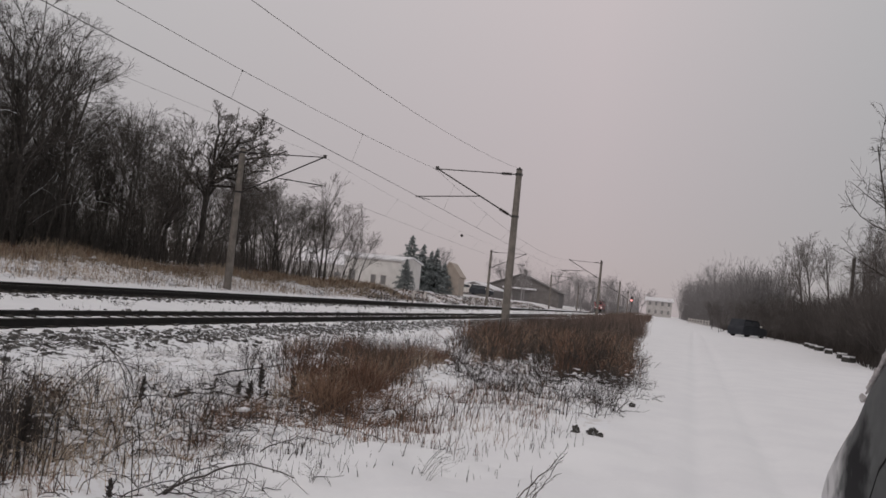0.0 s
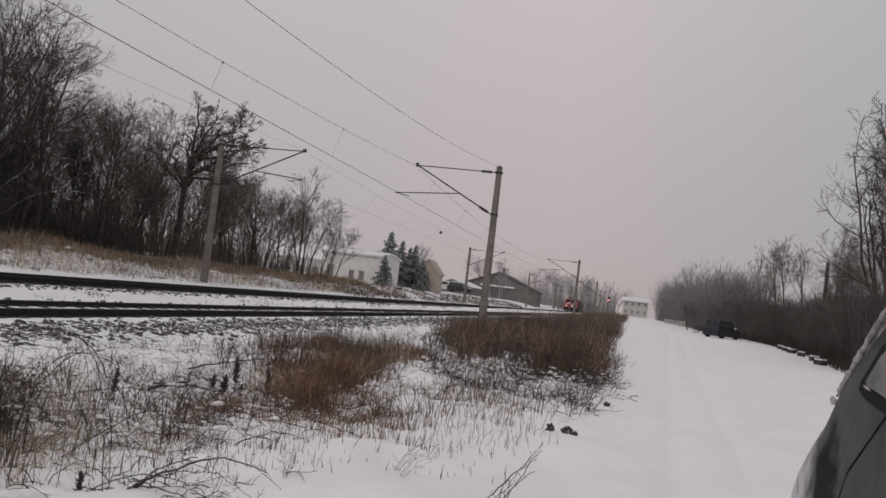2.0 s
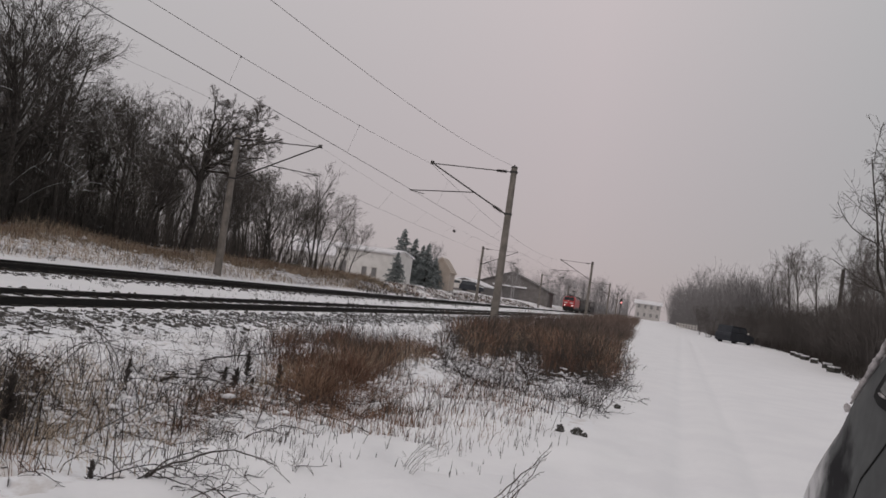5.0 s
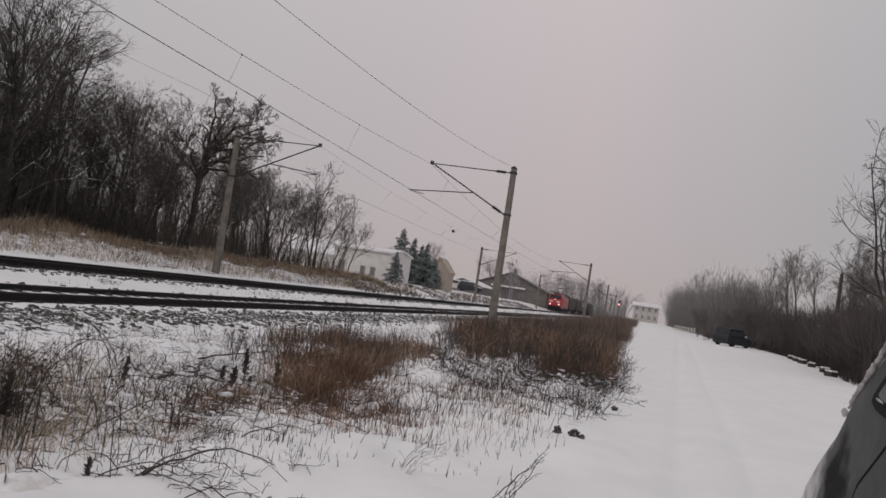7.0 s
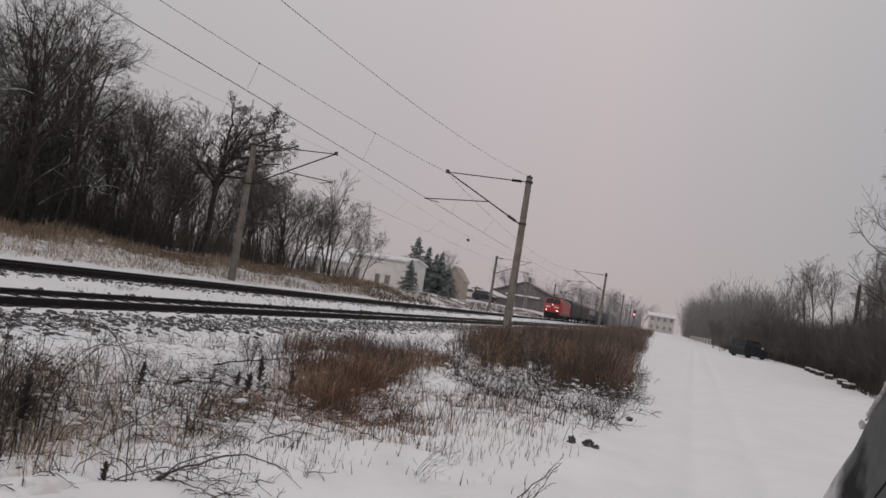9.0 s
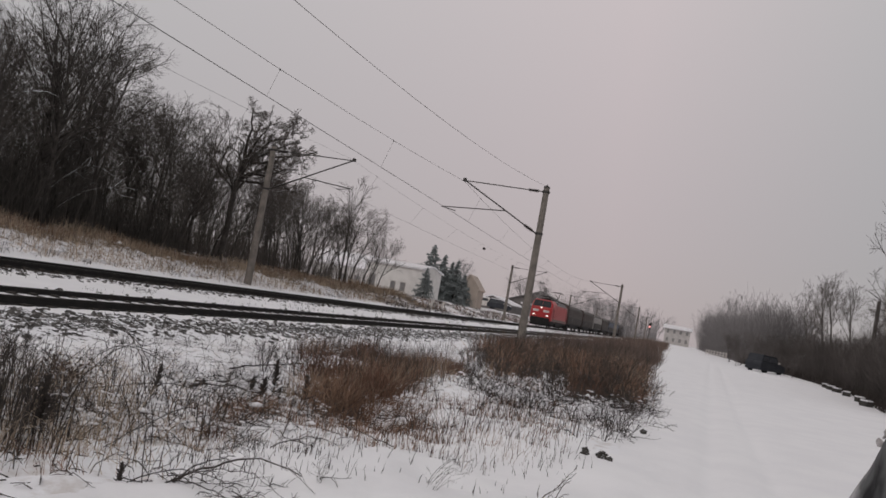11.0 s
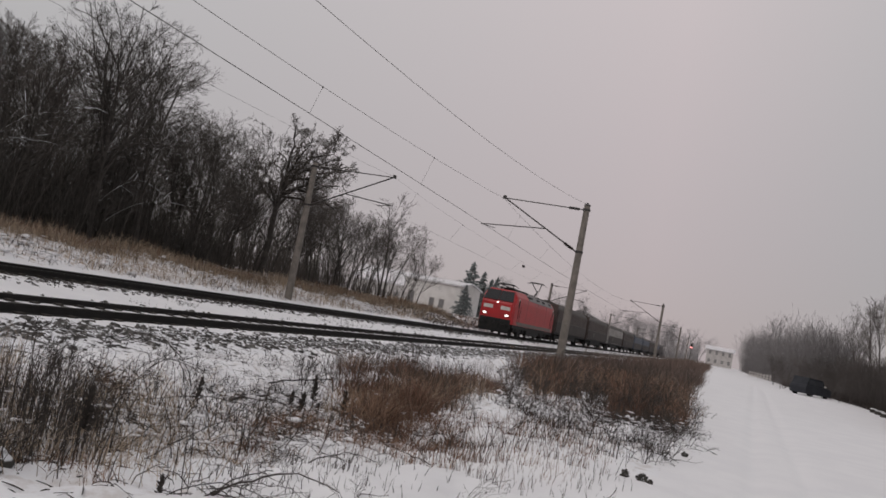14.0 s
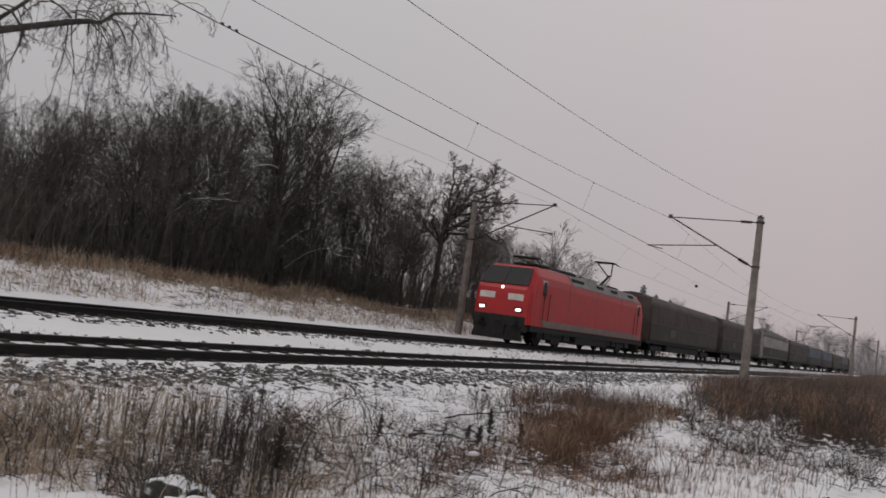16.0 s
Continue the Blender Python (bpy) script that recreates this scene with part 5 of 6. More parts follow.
build_tangle("dead_twigs", 520, clumped([(-0.62, 13.2, 0.25, 0.7, 1.0), (-0.35, 17.5, 0.35, 1.6, 2.5), (-1.9, 15.4, 1.3, 1.3, 3), (-1.1, 17.2, 0.8, 1.2, 3), (-2.8, 17.0, 1.2, 1.4, 2), (-0.8, 13.6, 0.35, 0.6, 0.8), (-4.2, 16.5, 1.2, 2.0, 2), (-0.5, 20.0, 0.3, 2.5, 1.5), (-0.3, 25.0, 0.3, 4.0, 1.5)], 9, 0.2), 0.5, 0.0056, 0.85, STALK, "low dark scrub in front of the reeds", 55)
build_tangle("dead_twigs", 1150, clumped([(-4.2, 10.8, 0.4, 0.9, 1), (-4.6, 12.8, 0.8, 1.6, 3), (-3.9, 7.6, 0.4, 0.35, 0.3), (-2.6, 19.4, 1.4, 1.2, 2), (-1.2, 18.6, 0.7, 1.2, 3), (-3.6, 10.4, 0.7, 1.2, 2)], 14, 0.14), 0.36, 0.0034, 0.7, REED, "collapsed russet grass", 56, 5)


def build_snow_lumps(n, place, h, size, label, seed):
    """Little pads of snow caught on stems and tussocks."""
    g = np.random.default_rng(seed)
    x, y = place(g, n)
    n = len(x)
    z = land(x, y) + h * g.random(n) ** 1.6
    s = size * g.uniform(0.35, 1.3, n) * (0.6 + 0.6 * g.random(n))
    lat = [(0.0, 0.0, -0.45)] + [(math.cos(a) * r, math.sin(a) * r, zz) for zz, r, o in ((-0.2, 0.85, 0.0), (0.25, 0.8, 0.5)) for a in [o + k * 1.2566 for k in range(5)]] + [(0.0, 0.0, 0.6)]
    base = np.array(lat)
    tris = [(0, 1 + (k + 1) % 5, 1 + k) for k in range(5)] + [(1 + k, 1 + (k + 1) % 5, 6 + k) for k in range(5)] + [(1 + (k + 1) % 5, 6 + (k + 1) % 5, 6 + k) for k in range(5)] + [(6 + k, 6 + (k + 1) % 5, 11) for k in range(5)]
    a = g.uniform(0, 6.283, n)
    ca, sa = np.cos(a)[:, None], np.sin(a)[:, None]
    B = base[None] * (1 + 0.42 * g.standard_normal((n, 12, 3))) * s[:, None, None] * np.stack([g.uniform(0.8, 1.9, n), np.ones(n), g.uniform(0.3, 0.75, n)], -1)[:, None]
    V = np.stack([B[..., 0] * ca - B[..., 1] * sa, B[..., 0] * sa + B[..., 1] * ca, B[..., 2]], -1) + np.stack([x, y, z], -1)[:, None]
    F = (np.array(tris)[None] + 12 * np.arange(n)[:, None, None]).reshape(-1, 3)
    me = mesh_of("snow_pads", V.reshape(-1, 3), F, LOOSESNOW)
    me.shade_smooth()
    tagged(new("snow_pads", me), label, "snow", kind="stuff")


build_snow_lumps(760, clumped([(-1.9, 15.8, 1.2, 1.6, 3), (-0.75, 16.6, 0.5, 2.2, 3), (-0.3, 20, 0.3, 3.0, 1.5), (-0.2, 28, 0.3, 6.0, 1), (-2.8, 17.2, 1.2, 1.0, 2), (-3.6, 19.2, 1.0, 1.0, 1)], 3, 0.22), 0.26, 0.042, "small pads of snow caught on dark scrub", 81)
build_snow_lumps(1500, clumped([(-7.0, 19, 1.2, 5, 3), (-5.6, 24, 1.6, 4, 3), (-7.4, 13, 0.9, 3, 2), (-5.6, 11.4, 1.1, 1.8, 3), (-4.4, 9.4, 1.0, 1.4, 2), (-3.4, 11.4, 0.8, 2.0, 1)], 2, 0.25), 0.12, 0.045, "lumps of snow lying on collapsed grass", 82)
build_snow_lumps(700, clumped(left_field, 3, 0.25), 0.22, 0.035, "small lumps of snow caught among dead stalks", 83)
build_snow_lumps(900, strip(-24.3, -20.6, 4, 70, 0.3, 84, 1.0), 0.15, 0.13, "clumps of snow on the grassy bank", 84)


def build_leaf_clump(x, y, r, n, label, seed):
    """Withered leaves hanging in a bunch on a few stems."""
    g = np.random.default_rng(seed)
    clump = thing("leaf_clump", label, "dead plant", "bunches of withered leaves", at=(x, y, float(land(x, y))))
    c = g.standard_normal((n, 3)) * np.array([r, r, r * 0.55]) * 0.5 + np.array([0, 0, r * 1.1])
    d = g.standard_normal((n, 3)) - np.array([0, 0, 0.5])
    d /= np.linalg.norm(d, axis=1, keepdims=True)
    e = np.cross(d, g.standard_normal((n, 3)))
    e /= np.linalg.norm(e, axis=1, keepdims=True)
    ln = r * g.uniform(0.22, 0.45, n)[:, None]
    V = np.stack([c, c + d * ln * 0.5 + e * ln * 0.24, c + d * ln + np.cross(d, e) * ln * 0.2, c + d * ln * 0.5 - e * ln * 0.24], 1)
    tagged(part("leaves", mesh_of("leaves", V.reshape(-1, 3), np.arange(4 * n).reshape(n, 4), DEADLEAF), DEADLEAF, clump), kind="stuff")
    m = 9
    tip = g.standard_normal((m, 3)) * np.array([r, r, 0.3 * r]) * 0.6 + np.array([0, 0, r * 1.3])
    P = np.stack([np.zeros((m, 3)) - [0, 0, 0.05], tip * [0.4, 0.4, 0.6], tip], 1)
    v, f = strands(P, 0.005 * np.ones((m, 3)), 4)
    tagged(part("stems", mesh_of("stems", v, f, STALK), STALK, clump), kind="stuff")


for k, (x, y, r, n) in enumerate(((-6.1, 7.9, 0.19, 110), (-6.5, 8.1, 0.14, 50), (-5.9, 7.6, 0.13, 40), (-2.85, 10.2, 0.11, 34))):
    build_leaf_clump(x, y, r, n, "bunch of withered dark brown leaves on thin stems", 500 + k)


def build_litter(n, label, seed):
    """Short bits of stalk lying in the snow."""
    g = np.random.default_rng(seed)
    y = 4 + 22 * g.random(n) ** 1.5
    x = g.uniform(-8.6, -0.9, n)
    keep = (vnoise(x * 0.8, y * 0.8, seed) > 0.4) & ((x < -3.4) | (y > 11))
    x, y = x[keep], y[keep]
    n = len(x)
    a, ln = g.uniform(0, 6.283, n), g.uniform(0.03, 0.28, n) * g.random(n)
    s = np.array([-0.5, 0.0, 0.5])
    px_, py_ = x[:, None] + np.cos(a)[:, None] * ln[:, None] * s, y[:, None] + np.sin(a)[:, None] * ln[:, None] * s
    P = np.stack([px_, py_, land(px_, py_) + 0.012 + np.array([0.0, 1.0, 0.2]) * ln[:, None] * g.uniform(0, 0.08, n)[:, None]], -1)
    R = g.uniform(0.0025, 0.007, n)[:, None] * np.array([0.7, 1.0, 0.5])
    v, f = strands(P, R)
    return tagged(new("stalk_litter", mesh_of("stalk_litter", v, f, STALK)), label, "plant litter", kind="stuff")


build_litter(2600, "broken dark stalks lying on the snow", 71)
tuft_field("bank_grass", 15000, strip(-24.9, -23.2, 2, 75, 0.22, 31, 1.0), 0.52, 0.008, STRAW, "straw-brown grass along the top of the bank", 32, 0.35)
tuft_field("bank_grass", 9500, strip(-24.7, -23.6, 2, 75, 0.28, 34, 1.0), 0.5, 0.009, REED, "russet grass along the top of the bank", 36, 0.35)
tuft_field("bank_grass", 8000, strip(-23.7, -20.6, 2, 75, 0.42, 33, 1.0), 0.42, 0.008, STRAW, "thin straw grass poking from the snowy bank", 35, 0.4)
tuft_field("bank_grass", 3800, strip(-24.2, -20.4, 70, 170, 0.5, 65, 1.3), 0.3, 0.016, REED, "russet grass along the line before the buildings", 66, 0.5)
tuft_field("bank_weeds", 5000, strip(-24.2, -19.8, 60, 170, 0.4, 67, 1.3), 0.4, 0.018, STALK, "dark weeds along the line before the buildings", 68, 0.6)
tuft_field("bank_weeds", 4200, strip(-24.6, -20.4, 2, 75, 0.45, 63, 1.0), 0.34, 0.009, STALK, "dark weeds and clods showing through the snowy bank", 64, 0.6)
tuft_field("dark_stalks", 1500, strip(-15.2, -13.6, 4, 60, 0.7, 37, 1.0), 0.16, 0.005, STALK, "dark weeds between the tracks", 38, 0.5)
tuft_field("hedge_foot_grass", 4500, lambda g, n: ((lambda y: (np.interp(y, hy, hx) + g.uniform(-0.3, 1.6, n), y))(g.uniform(40, 130, n))), 0.8, 0.012, STALK, "dark dead grass at the foot of the hedge", 39, 0.3)


def build_weed(seed, h, label, arch=0.0, stems=5, sub=6, girth=0.0055, fan=3.14):
    g = np.random.default_rng(seed)
    K = 7
    s = np.linspace(0, 1, K)
    a = g.uniform(-fan, fan, stems)
    reach = h * (0.25 + arch * g.uniform(0.7, 1.4, stems))
    P = np.zeros((stems, K, 3))
    P[..., 0] = np.cos(a)[:, None] * reach[:, None] * s ** 1.4 + 0.03 * g.standard_normal((stems, 1))
    P[..., 1] = np.sin(a)[:, None] * reach[:, None] * s ** 1.4 + 0.03 * g.standard_normal((stems, 1))
    top = h * g.uniform(0.7, 1.1, stems)[:, None]
    P[..., 2] = top * (s * (1 + arch) - arch * 0.95 * s ** 2.2) - 0.03
    P += 0.03 * h * g.standard_normal(P.shape) * s[None, :, None]
    R = np.ones((stems, 1)) * girth * np.linspace(1, 0.4, K)[None]
    b, br = grow(P, R, sub, 40, 0.32, 0.04, 4, 0.6, lo=0.3, wander=0.2, g=g)
    c, cr = grow(b, br, 4, 40, 0.45, 0.02, 3, 0.7, lo=0.2, wander=0.25, g=g)
    weed = thing("weed", label, "dead weed", "dead weeds in the snow")
    for i in range(stems):
        v, f = strands(P[i:i + 1], R[i:i + 1], 5)
        stem = part("stem", mesh_of("stem", v, f, STALK), STALK, weed)
        j = slice(i * sub, (i + 1) * sub)
        k = slice(i * sub * 4, (i + 1) * sub * 4)
        v, f = merge(strands(b[j], np.maximum(br[j], 0.002)), strands(c[k], np.maximum(cr[k], 0.0016)))
        tagged(part("side_twig", mesh_of("side_twig", v, f, STALK), STALK, stem), kind="stuff")
    return weed


weeds = [build_weed(201, 0.75, "tall dark branching dead weed"), build_weed(202, 0.55, "dark seed-headed dead weed", 0.1, 4, 9), build_weed(203, 0.3, "bramble with long thorny canes over the snow", 2.9, 2, 3, 0.006, 0.4), build_weed(204, 0.75, "leaning dry twigs sticking out of the snow", 0.6, 5, 3, 0.0055, 0.3)]
spots = [(0, -6.0, 6.6, 1.2), (1, -5.6, 11.6, 1.0), (2, -6.4, 8.4, 1.2), (3, -1.75, 7.0, 0.4)]
for k, x, y, s in spots:
    move(weeds[k], x, y, (0, 60, 15, 25)[k], s)
g = np.random.default_rng(91)
for k in range(15):
    plant(weeds[k % 2], -4.2 - 2.6 * g.random(), 4.2 + 3.6 * g.random(), g.uniform(0, 360), g.uniform(0.6, 1.15))
for x, y, turn, s in ((-6.0, 9.2, 190, 1.3),):
    plant(weeds[2], x, y, turn, s)
for k in range(60):
    y = 17.2 + 9 * g.random() ** 1.5
    plant(weeds[k % 2], (-4.6 + 4.5 * g.random()) if y < 22 else (-6 + 6 * g.random()), y, g.uniform(0, 360), g.uniform(0.9, 1.5))
for x, y, k, s in ((-5.9, 12.0, 1, 1.1), (-5.5, 12.3, 0, 0.9), (-5.0, 11.8, 1, 0.9), (-1.63, 6.7, 3, 0.3), (-2.3, 5.9, 0, 0.35), (-0.66, 12.75, 0, 0.75), (-0.42, 13.3, 3, 0.8), (-2.2, 8.2, 3, 0.4), (-2.55, 8.0, 3, 0.4), (-0.5, 14.2, 0, 0.55), (-0.9, 15.5, 1, 0.8), (-1.5, 16.2, 0, 0.8), (-0.35, 17.2, 1, 0.8), (-2.2, 15.0, 1, 0.8), (-1.9, 12.4, 0, 0.5), (-4.1, 5.2, 0, 0.7), (-3.0, 6.2, 1, 0.5), (-6.2, 17, 1, 1.0), (-7.6, 22, 0, 1.2), (-8.2, 15, 1, 0.9)):
    plant(weeds[k], x, y, g.uniform(0, 360), s)


# dark seed spikes, canes and a fallen branch in the snow
def build_spike(seed, h, label):
    g = np.random.default_rng(seed)
    spike = thing("seed_spike", label, "dead plant", "dark seed spikes in the snow")
    s = np.linspace(0, 1, 9)
    P = np.stack([0.05 * h * np.sin(3 * s + seed), 0.04 * h * s, h * s - 0.04], -1)[None]
    v, f = strands(P, 0.008 * np.linspace(1, 0.5, 9)[None], 5)
    part("stem", mesh_of("stem", v, f, STALK), STALK, spike)
    n = 130
    u = 0.4 + 0.6 * g.random(n)
    base = np.stack([np.interp(u, s, P[0, :, k]) for k in range(3)], -1)
    d = g.standard_normal((n, 3)) * np.array([1, 1, 0.6]) * 0.028 * (1.3 - u)[:, None] * 1.6
    v, f = strands(np.stack([base, base + d * 0.6 + [0, 0, 0.01], base + d + [0, 0, 0.03]], 1), np.array([[0.004, 0.009, 0.003]]) * np.ones((n, 1)), 4)
    part("seed_head", mesh_of("seed_head", v, f, STALK), STALK, spike)
    return spike


spikes = [build_spike(3, 0.42, "dark upright seed spike of a dead dock"), build_spike(6, 0.5, "tall dark seed spike of a dead dock")]
for k, (x, y, s) in enumerate(((-4.61, 9.5, 0.95), (-4.7, 9.95, 1.0), (-4.42, 10.35, 0.95), (-5.29, 8.3, 0.8), (-3.41, 5.07, 0.5), (-4.5, 9.7, 0.6), (-5.1, 10.2, 0.7), (-4.57, 5.66, 1.1), (-4.85, 6.1, 0.8))):
    (move if k < 2 else plant)(spikes[k % 2], x, y, 70 * k, s)


def build_cane(ends, hump, r, label, seed, thorns=14):
    """A long thin cane from one end to the other, humped above the snow."""
    g = np.random.default_rng(seed)
    (x0, y0, h0), (x1, y1, h1) = ends
    s = np.linspace(0, 1, 12)
    x, y = x0 + (x1 - x0) * s + 0.03 * np.sin(5 * s + seed), y0 + (y1 - y0) * s
    z = (1 - s) * (float(land(x0, y0)) + h0) + s * (float(land(x1, y1)) + h1) + hump * 4 * s * (1 - s)
    P = np.stack([x, y, z], -1)[None] + 0.006 * g.standard_normal((1, 12, 3))
    R = r * np.linspace(1, 0.45, 12)[None]
    cane = thing("fallen_cane", label, "dead cane", "canes lying over the snow")
    v, f = strands(P, R, 6)
    part("stem", mesh_of("stem", v, f, STALK), STALK, cane, smooth=True)
    side, sr = grow(P, R, thorns, 50, 0.1, 0.02, 4, 0.5, lo=0.1, wander=0.25, g=g)
    v, f = strands(side, np.maximum(sr, 0.002))
    tagged(part("side_twig", mesh_of("side_twig", v, f, STALK), STALK, cane), kind="stuff")


for k, (a, b, hump, r) in enumerate((((-3.97, 5.7, 0.02), (-4.45, 7.9, 0.22), 0.03, 0.007), ((-4.4, 5.9, 0.02), (-4.9, 7.5, 0.25), 0.0, 0.007), ((-3.12, 5.2, -0.02), (-2.41, 5.9, 0.02), 0.16, 0.0095), ((-3.15, 5.2, -0.02), (-3.0, 5.9, 0.14), 0.03, 0.007), ((-3.2, 5.25, -0.02), (-2.55, 5.15, 0.02), 0.06, 0.006), ((-3.1, 5.15, 0.0), (-2.7, 5.6, 0.1), 0.05, 0.005), ((-3.3, 5.1, 0.02), (-2.75, 5.35, 0.08), 0.1, 0.005), ((-5.4, 7.2, 0.1), (-4.2, 8.6, 0.02), 0.18, 0.006), ((-3.1, 6.7, 0.02), (-2.7, 7.3, 0.1), 0.08, 0.006), ((-2.6, 8.6, 0.02), (-2.9, 7.9, 0.22), 0.0, 0.006))):
    build_cane((a, b), hump, r, "long bare bramble cane lying over the snow", 300 + k)
for k, (dx, dy, h, r) in enumerate(((0.38, 0.05, 0.5, 0.0062), (0.14, -0.05, 0.27, 0.005), (0.36, 0.1, 0.42, 0.005), (0.3, 0.0, 0.29, 0.0045), (0.24, 0.1, 0.35, 0.0042), (0.06, 0.1, 0.16, 0.004))):
    x0, y0 = -0.9 + 0.022 * k, 6.55 + 0.04 * (k % 3)
    build_cane(((x0, y0, -0.02), (x0 + dx, y0 + dy, h)), 0.02, r, "dry leaning twig sticking out of the snow", 350 + k, 6)
for k, (a, b, r) in enumerate((((-5.5, 9.3, 0.03), (-5.25, 10.6, 0.06), 0.022), ((-5.6, 9.6, 0.04), (-5.0, 9.9, 0.03), 0.014), ((-5.9, 11.0, 0.08), (-5.5, 12.6, 0.12), 0.013))):
    build_cane((a, b), 0.03, r, "dark fallen branch half buried in snow", 330 + k, 20)


# ---- small things in the snow ----
def build_clod(x, y, s, label):
    bm = bmesh.new()
    bmesh.ops.create_icosphere(bm, subdivisions=3, radius=s)
    for v in bm.verts:
        v.co *= 0.75 + 0.85 * noise.noise(v.co * (2.6 / s) + Vector((x, y, 0)))
        v.co.z *= 1.05
    bm.normal_update()
    me = bpy.data.meshes.new("clod")
    bm.to_mesh(me)
    bm.free()
    me.materials.append(CLOD)
    ob = tagged(new("earth_clod", me), label, "clod", "dark clods at the path's edge")
    ob.location = (x, y, float(land(x, y)) + s * 0.45)


CLOD = material("dark_frozen_earth", (0.03, 0.028, 0.025), (0.06, 0.055, 0.048), 9, 0.9, bump=0.7, snow=0.12)
for x, y, s in ((-0.75, 10.45, 0.058), (-0.55, 10.65, 0.07), (-0.45, 10.5, 0.038), (-0.16, 14.6, 0.06), (-0.62, 10.9, 0.035)):
    build_clod(x, y, s, "dark frozen earth clod half covered with snow")


for k, (x, y) in enumerate(((12.55, 74), (12.3, 70), (12.0, 66), (11.7, 61), (11.1, 54), (10.4, 49))):
    stone = thing("edge_block", "dark stone edging block capped with snow by the hedge", "stone block", "blocks along the hedge", at=(x, y, float(land(x, y))), rz=25 * k)
    w = 0.22 + 0.03 * (k % 3)
    part("block", box(bmesh.new(), -w, w, -0.24, 0.24, -0.1, 0.26, 0.05), CLOD, stone)
    part("snow_cap", box(bmesh.new(), -w + 0.02, w - 0.02, -0.22, 0.22, 0.26, 0.34, 0.035), LOOSESNOW, stone)

STUMP = material("snow_plastered_wood", (0.03, 0.028, 0.025), (0.06, 0.055, 0.048), 6, 0.9, bump=0.9, snow=0.52)
stump = thing("tree_stump", "dark rotten stump plastered with snow among dead stalks", "stump", at=(-4.3, 4.3, float(land(-4.3, 4.3)) - 0.03))
bm = bmesh.new()
bmesh.ops.create_icosphere(bm, subdivisions=4, radius=0.25)
for v in bm.verts:
    v.co *= 0.85 + 0.4 * noise.noise(v.co * 5) + 0.16 * noise.noise(v.co * 14)
    v.co.z *= 0.85
part("wood", bm, STUMP, stump, smooth=True)
bm = bmesh.new()
bmesh.ops.create_icosphere(bm, subdivisions=4, radius=0.16)
for v in bm.verts:
    v.co *= 0.75 + 0.7 * noise.noise(v.co * 9 + Vector((3, 0, 0)))
    v.co = Vector((v.co.x * 1.3 + 0.16, v.co.y - 0.1, v.co.z * 0.6 + 0.03))
part("root", bm, STUMP, stump, smooth=True)


# ---- buildings ----
def window(parent, x, y, z, w, h, facing, mat=None):
    """A window in a wall; facing 'x' or 'y' says along which axis the wall looks, towards the line."""
    bm = bmesh.new()
    if facing == "y":
        frame_ob = part("window", box(bm, x - w / 2, x + w / 2, y - 0.05, y + 0.03, z, z + h, 0.02), OFFWHITE, parent)
        part("pane", box(bmesh.new(), x - w / 2 + 0.07, x + w / 2 - 0.07, y - 0.07, y - 0.03, z + 0.07, z + h - 0.07), GLASS_GREY, frame_ob)
        part("sill", box(bmesh.new(), x - w / 2 - 0.06, x + w / 2 + 0.06, y - 0.14, y, z - 0.06, z), OFFWHITE, frame_ob)
    else:
        frame_ob = part("window", box(bm, x - 0.03, x + 0.05, y - w / 2, y + w / 2, z, z + h, 0.02), OFFWHITE, parent)
        part("pane", box(bmesh.new(), x + 0.03, x + 0.07, y - w / 2 + 0.07, y + w / 2 - 0.07, z + 0.07, z + h - 0.07), GLASS_GREY, frame_ob)
        part("sill", box(bmesh.new(), x, x + 0.14, y - w / 2 - 0.06, y + w / 2 + 0.06, z - 0.06, z), OFFWHITE, frame_ob)
    return frame_ob


def build_house(name, at, rz, w, d, eaves, ridge, wall, roof, label, openings=(), along="x", overhang=0.3):
    """A house on its middle; the ridge runs along its own x or y."""
    z = float(land(at[0], at[1])) if len(at) == 2 else at[2]
    h = thing(name, label, "building", at=(at[0], at[1], z), rz=rz)
    if along == "x":
        out_line = [(-d / 2, -0.6), (d / 2, -0.6), (d / 2, eaves), (0, ridge), (-d / 2, eaves)]
        part("wall", prism(bmesh.new(), out_line, -w / 2, w / 2, "x"), wall, h)
        for s in (-1, 1):
            q = [(-w / 2 - overhang, s * (d / 2 + overhang), eaves - (ridge - eaves) * overhang / (d / 2) + 0.03), (w / 2 + overhang, s * (d / 2 + overhang), eaves - (ridge - eaves) * overhang / (d / 2) + 0.03), (w / 2 + overhang, 0, ridge + 0.03), (-w / 2 - overhang, 0, ridge + 0.03)]
            part("roof", slab(bmesh.new(), q if s < 0 else q[::-1], 0.16), roof, h)
    else:
        out_line = [(-w / 2, -0.6), (w / 2, -0.6), (w / 2, eaves), (0, ridge), (-w / 2, eaves)]
        part("wall", prism(bmesh.new(), out_line, -d / 2, d / 2, "y"), wall, h)
        for s in (-1, 1):
            e = eaves - (ridge - eaves) * overhang / (w / 2) + 0.03
            q = [(s * (w / 2 + overhang), -d / 2 - overhang, e), (s * (w / 2 + overhang), d / 2 + overhang, e), (0, d / 2 + overhang, ridge + 0.03), (0, -d / 2 - overhang, ridge + 0.03)]
            part("roof", slab(bmesh.new(), q if s > 0 else q[::-1], 0.16), roof, h)
    for x, y, zz, ww, hh, facing in openings:
        window(h, x, y, zz, ww, hh, facing)
    return h


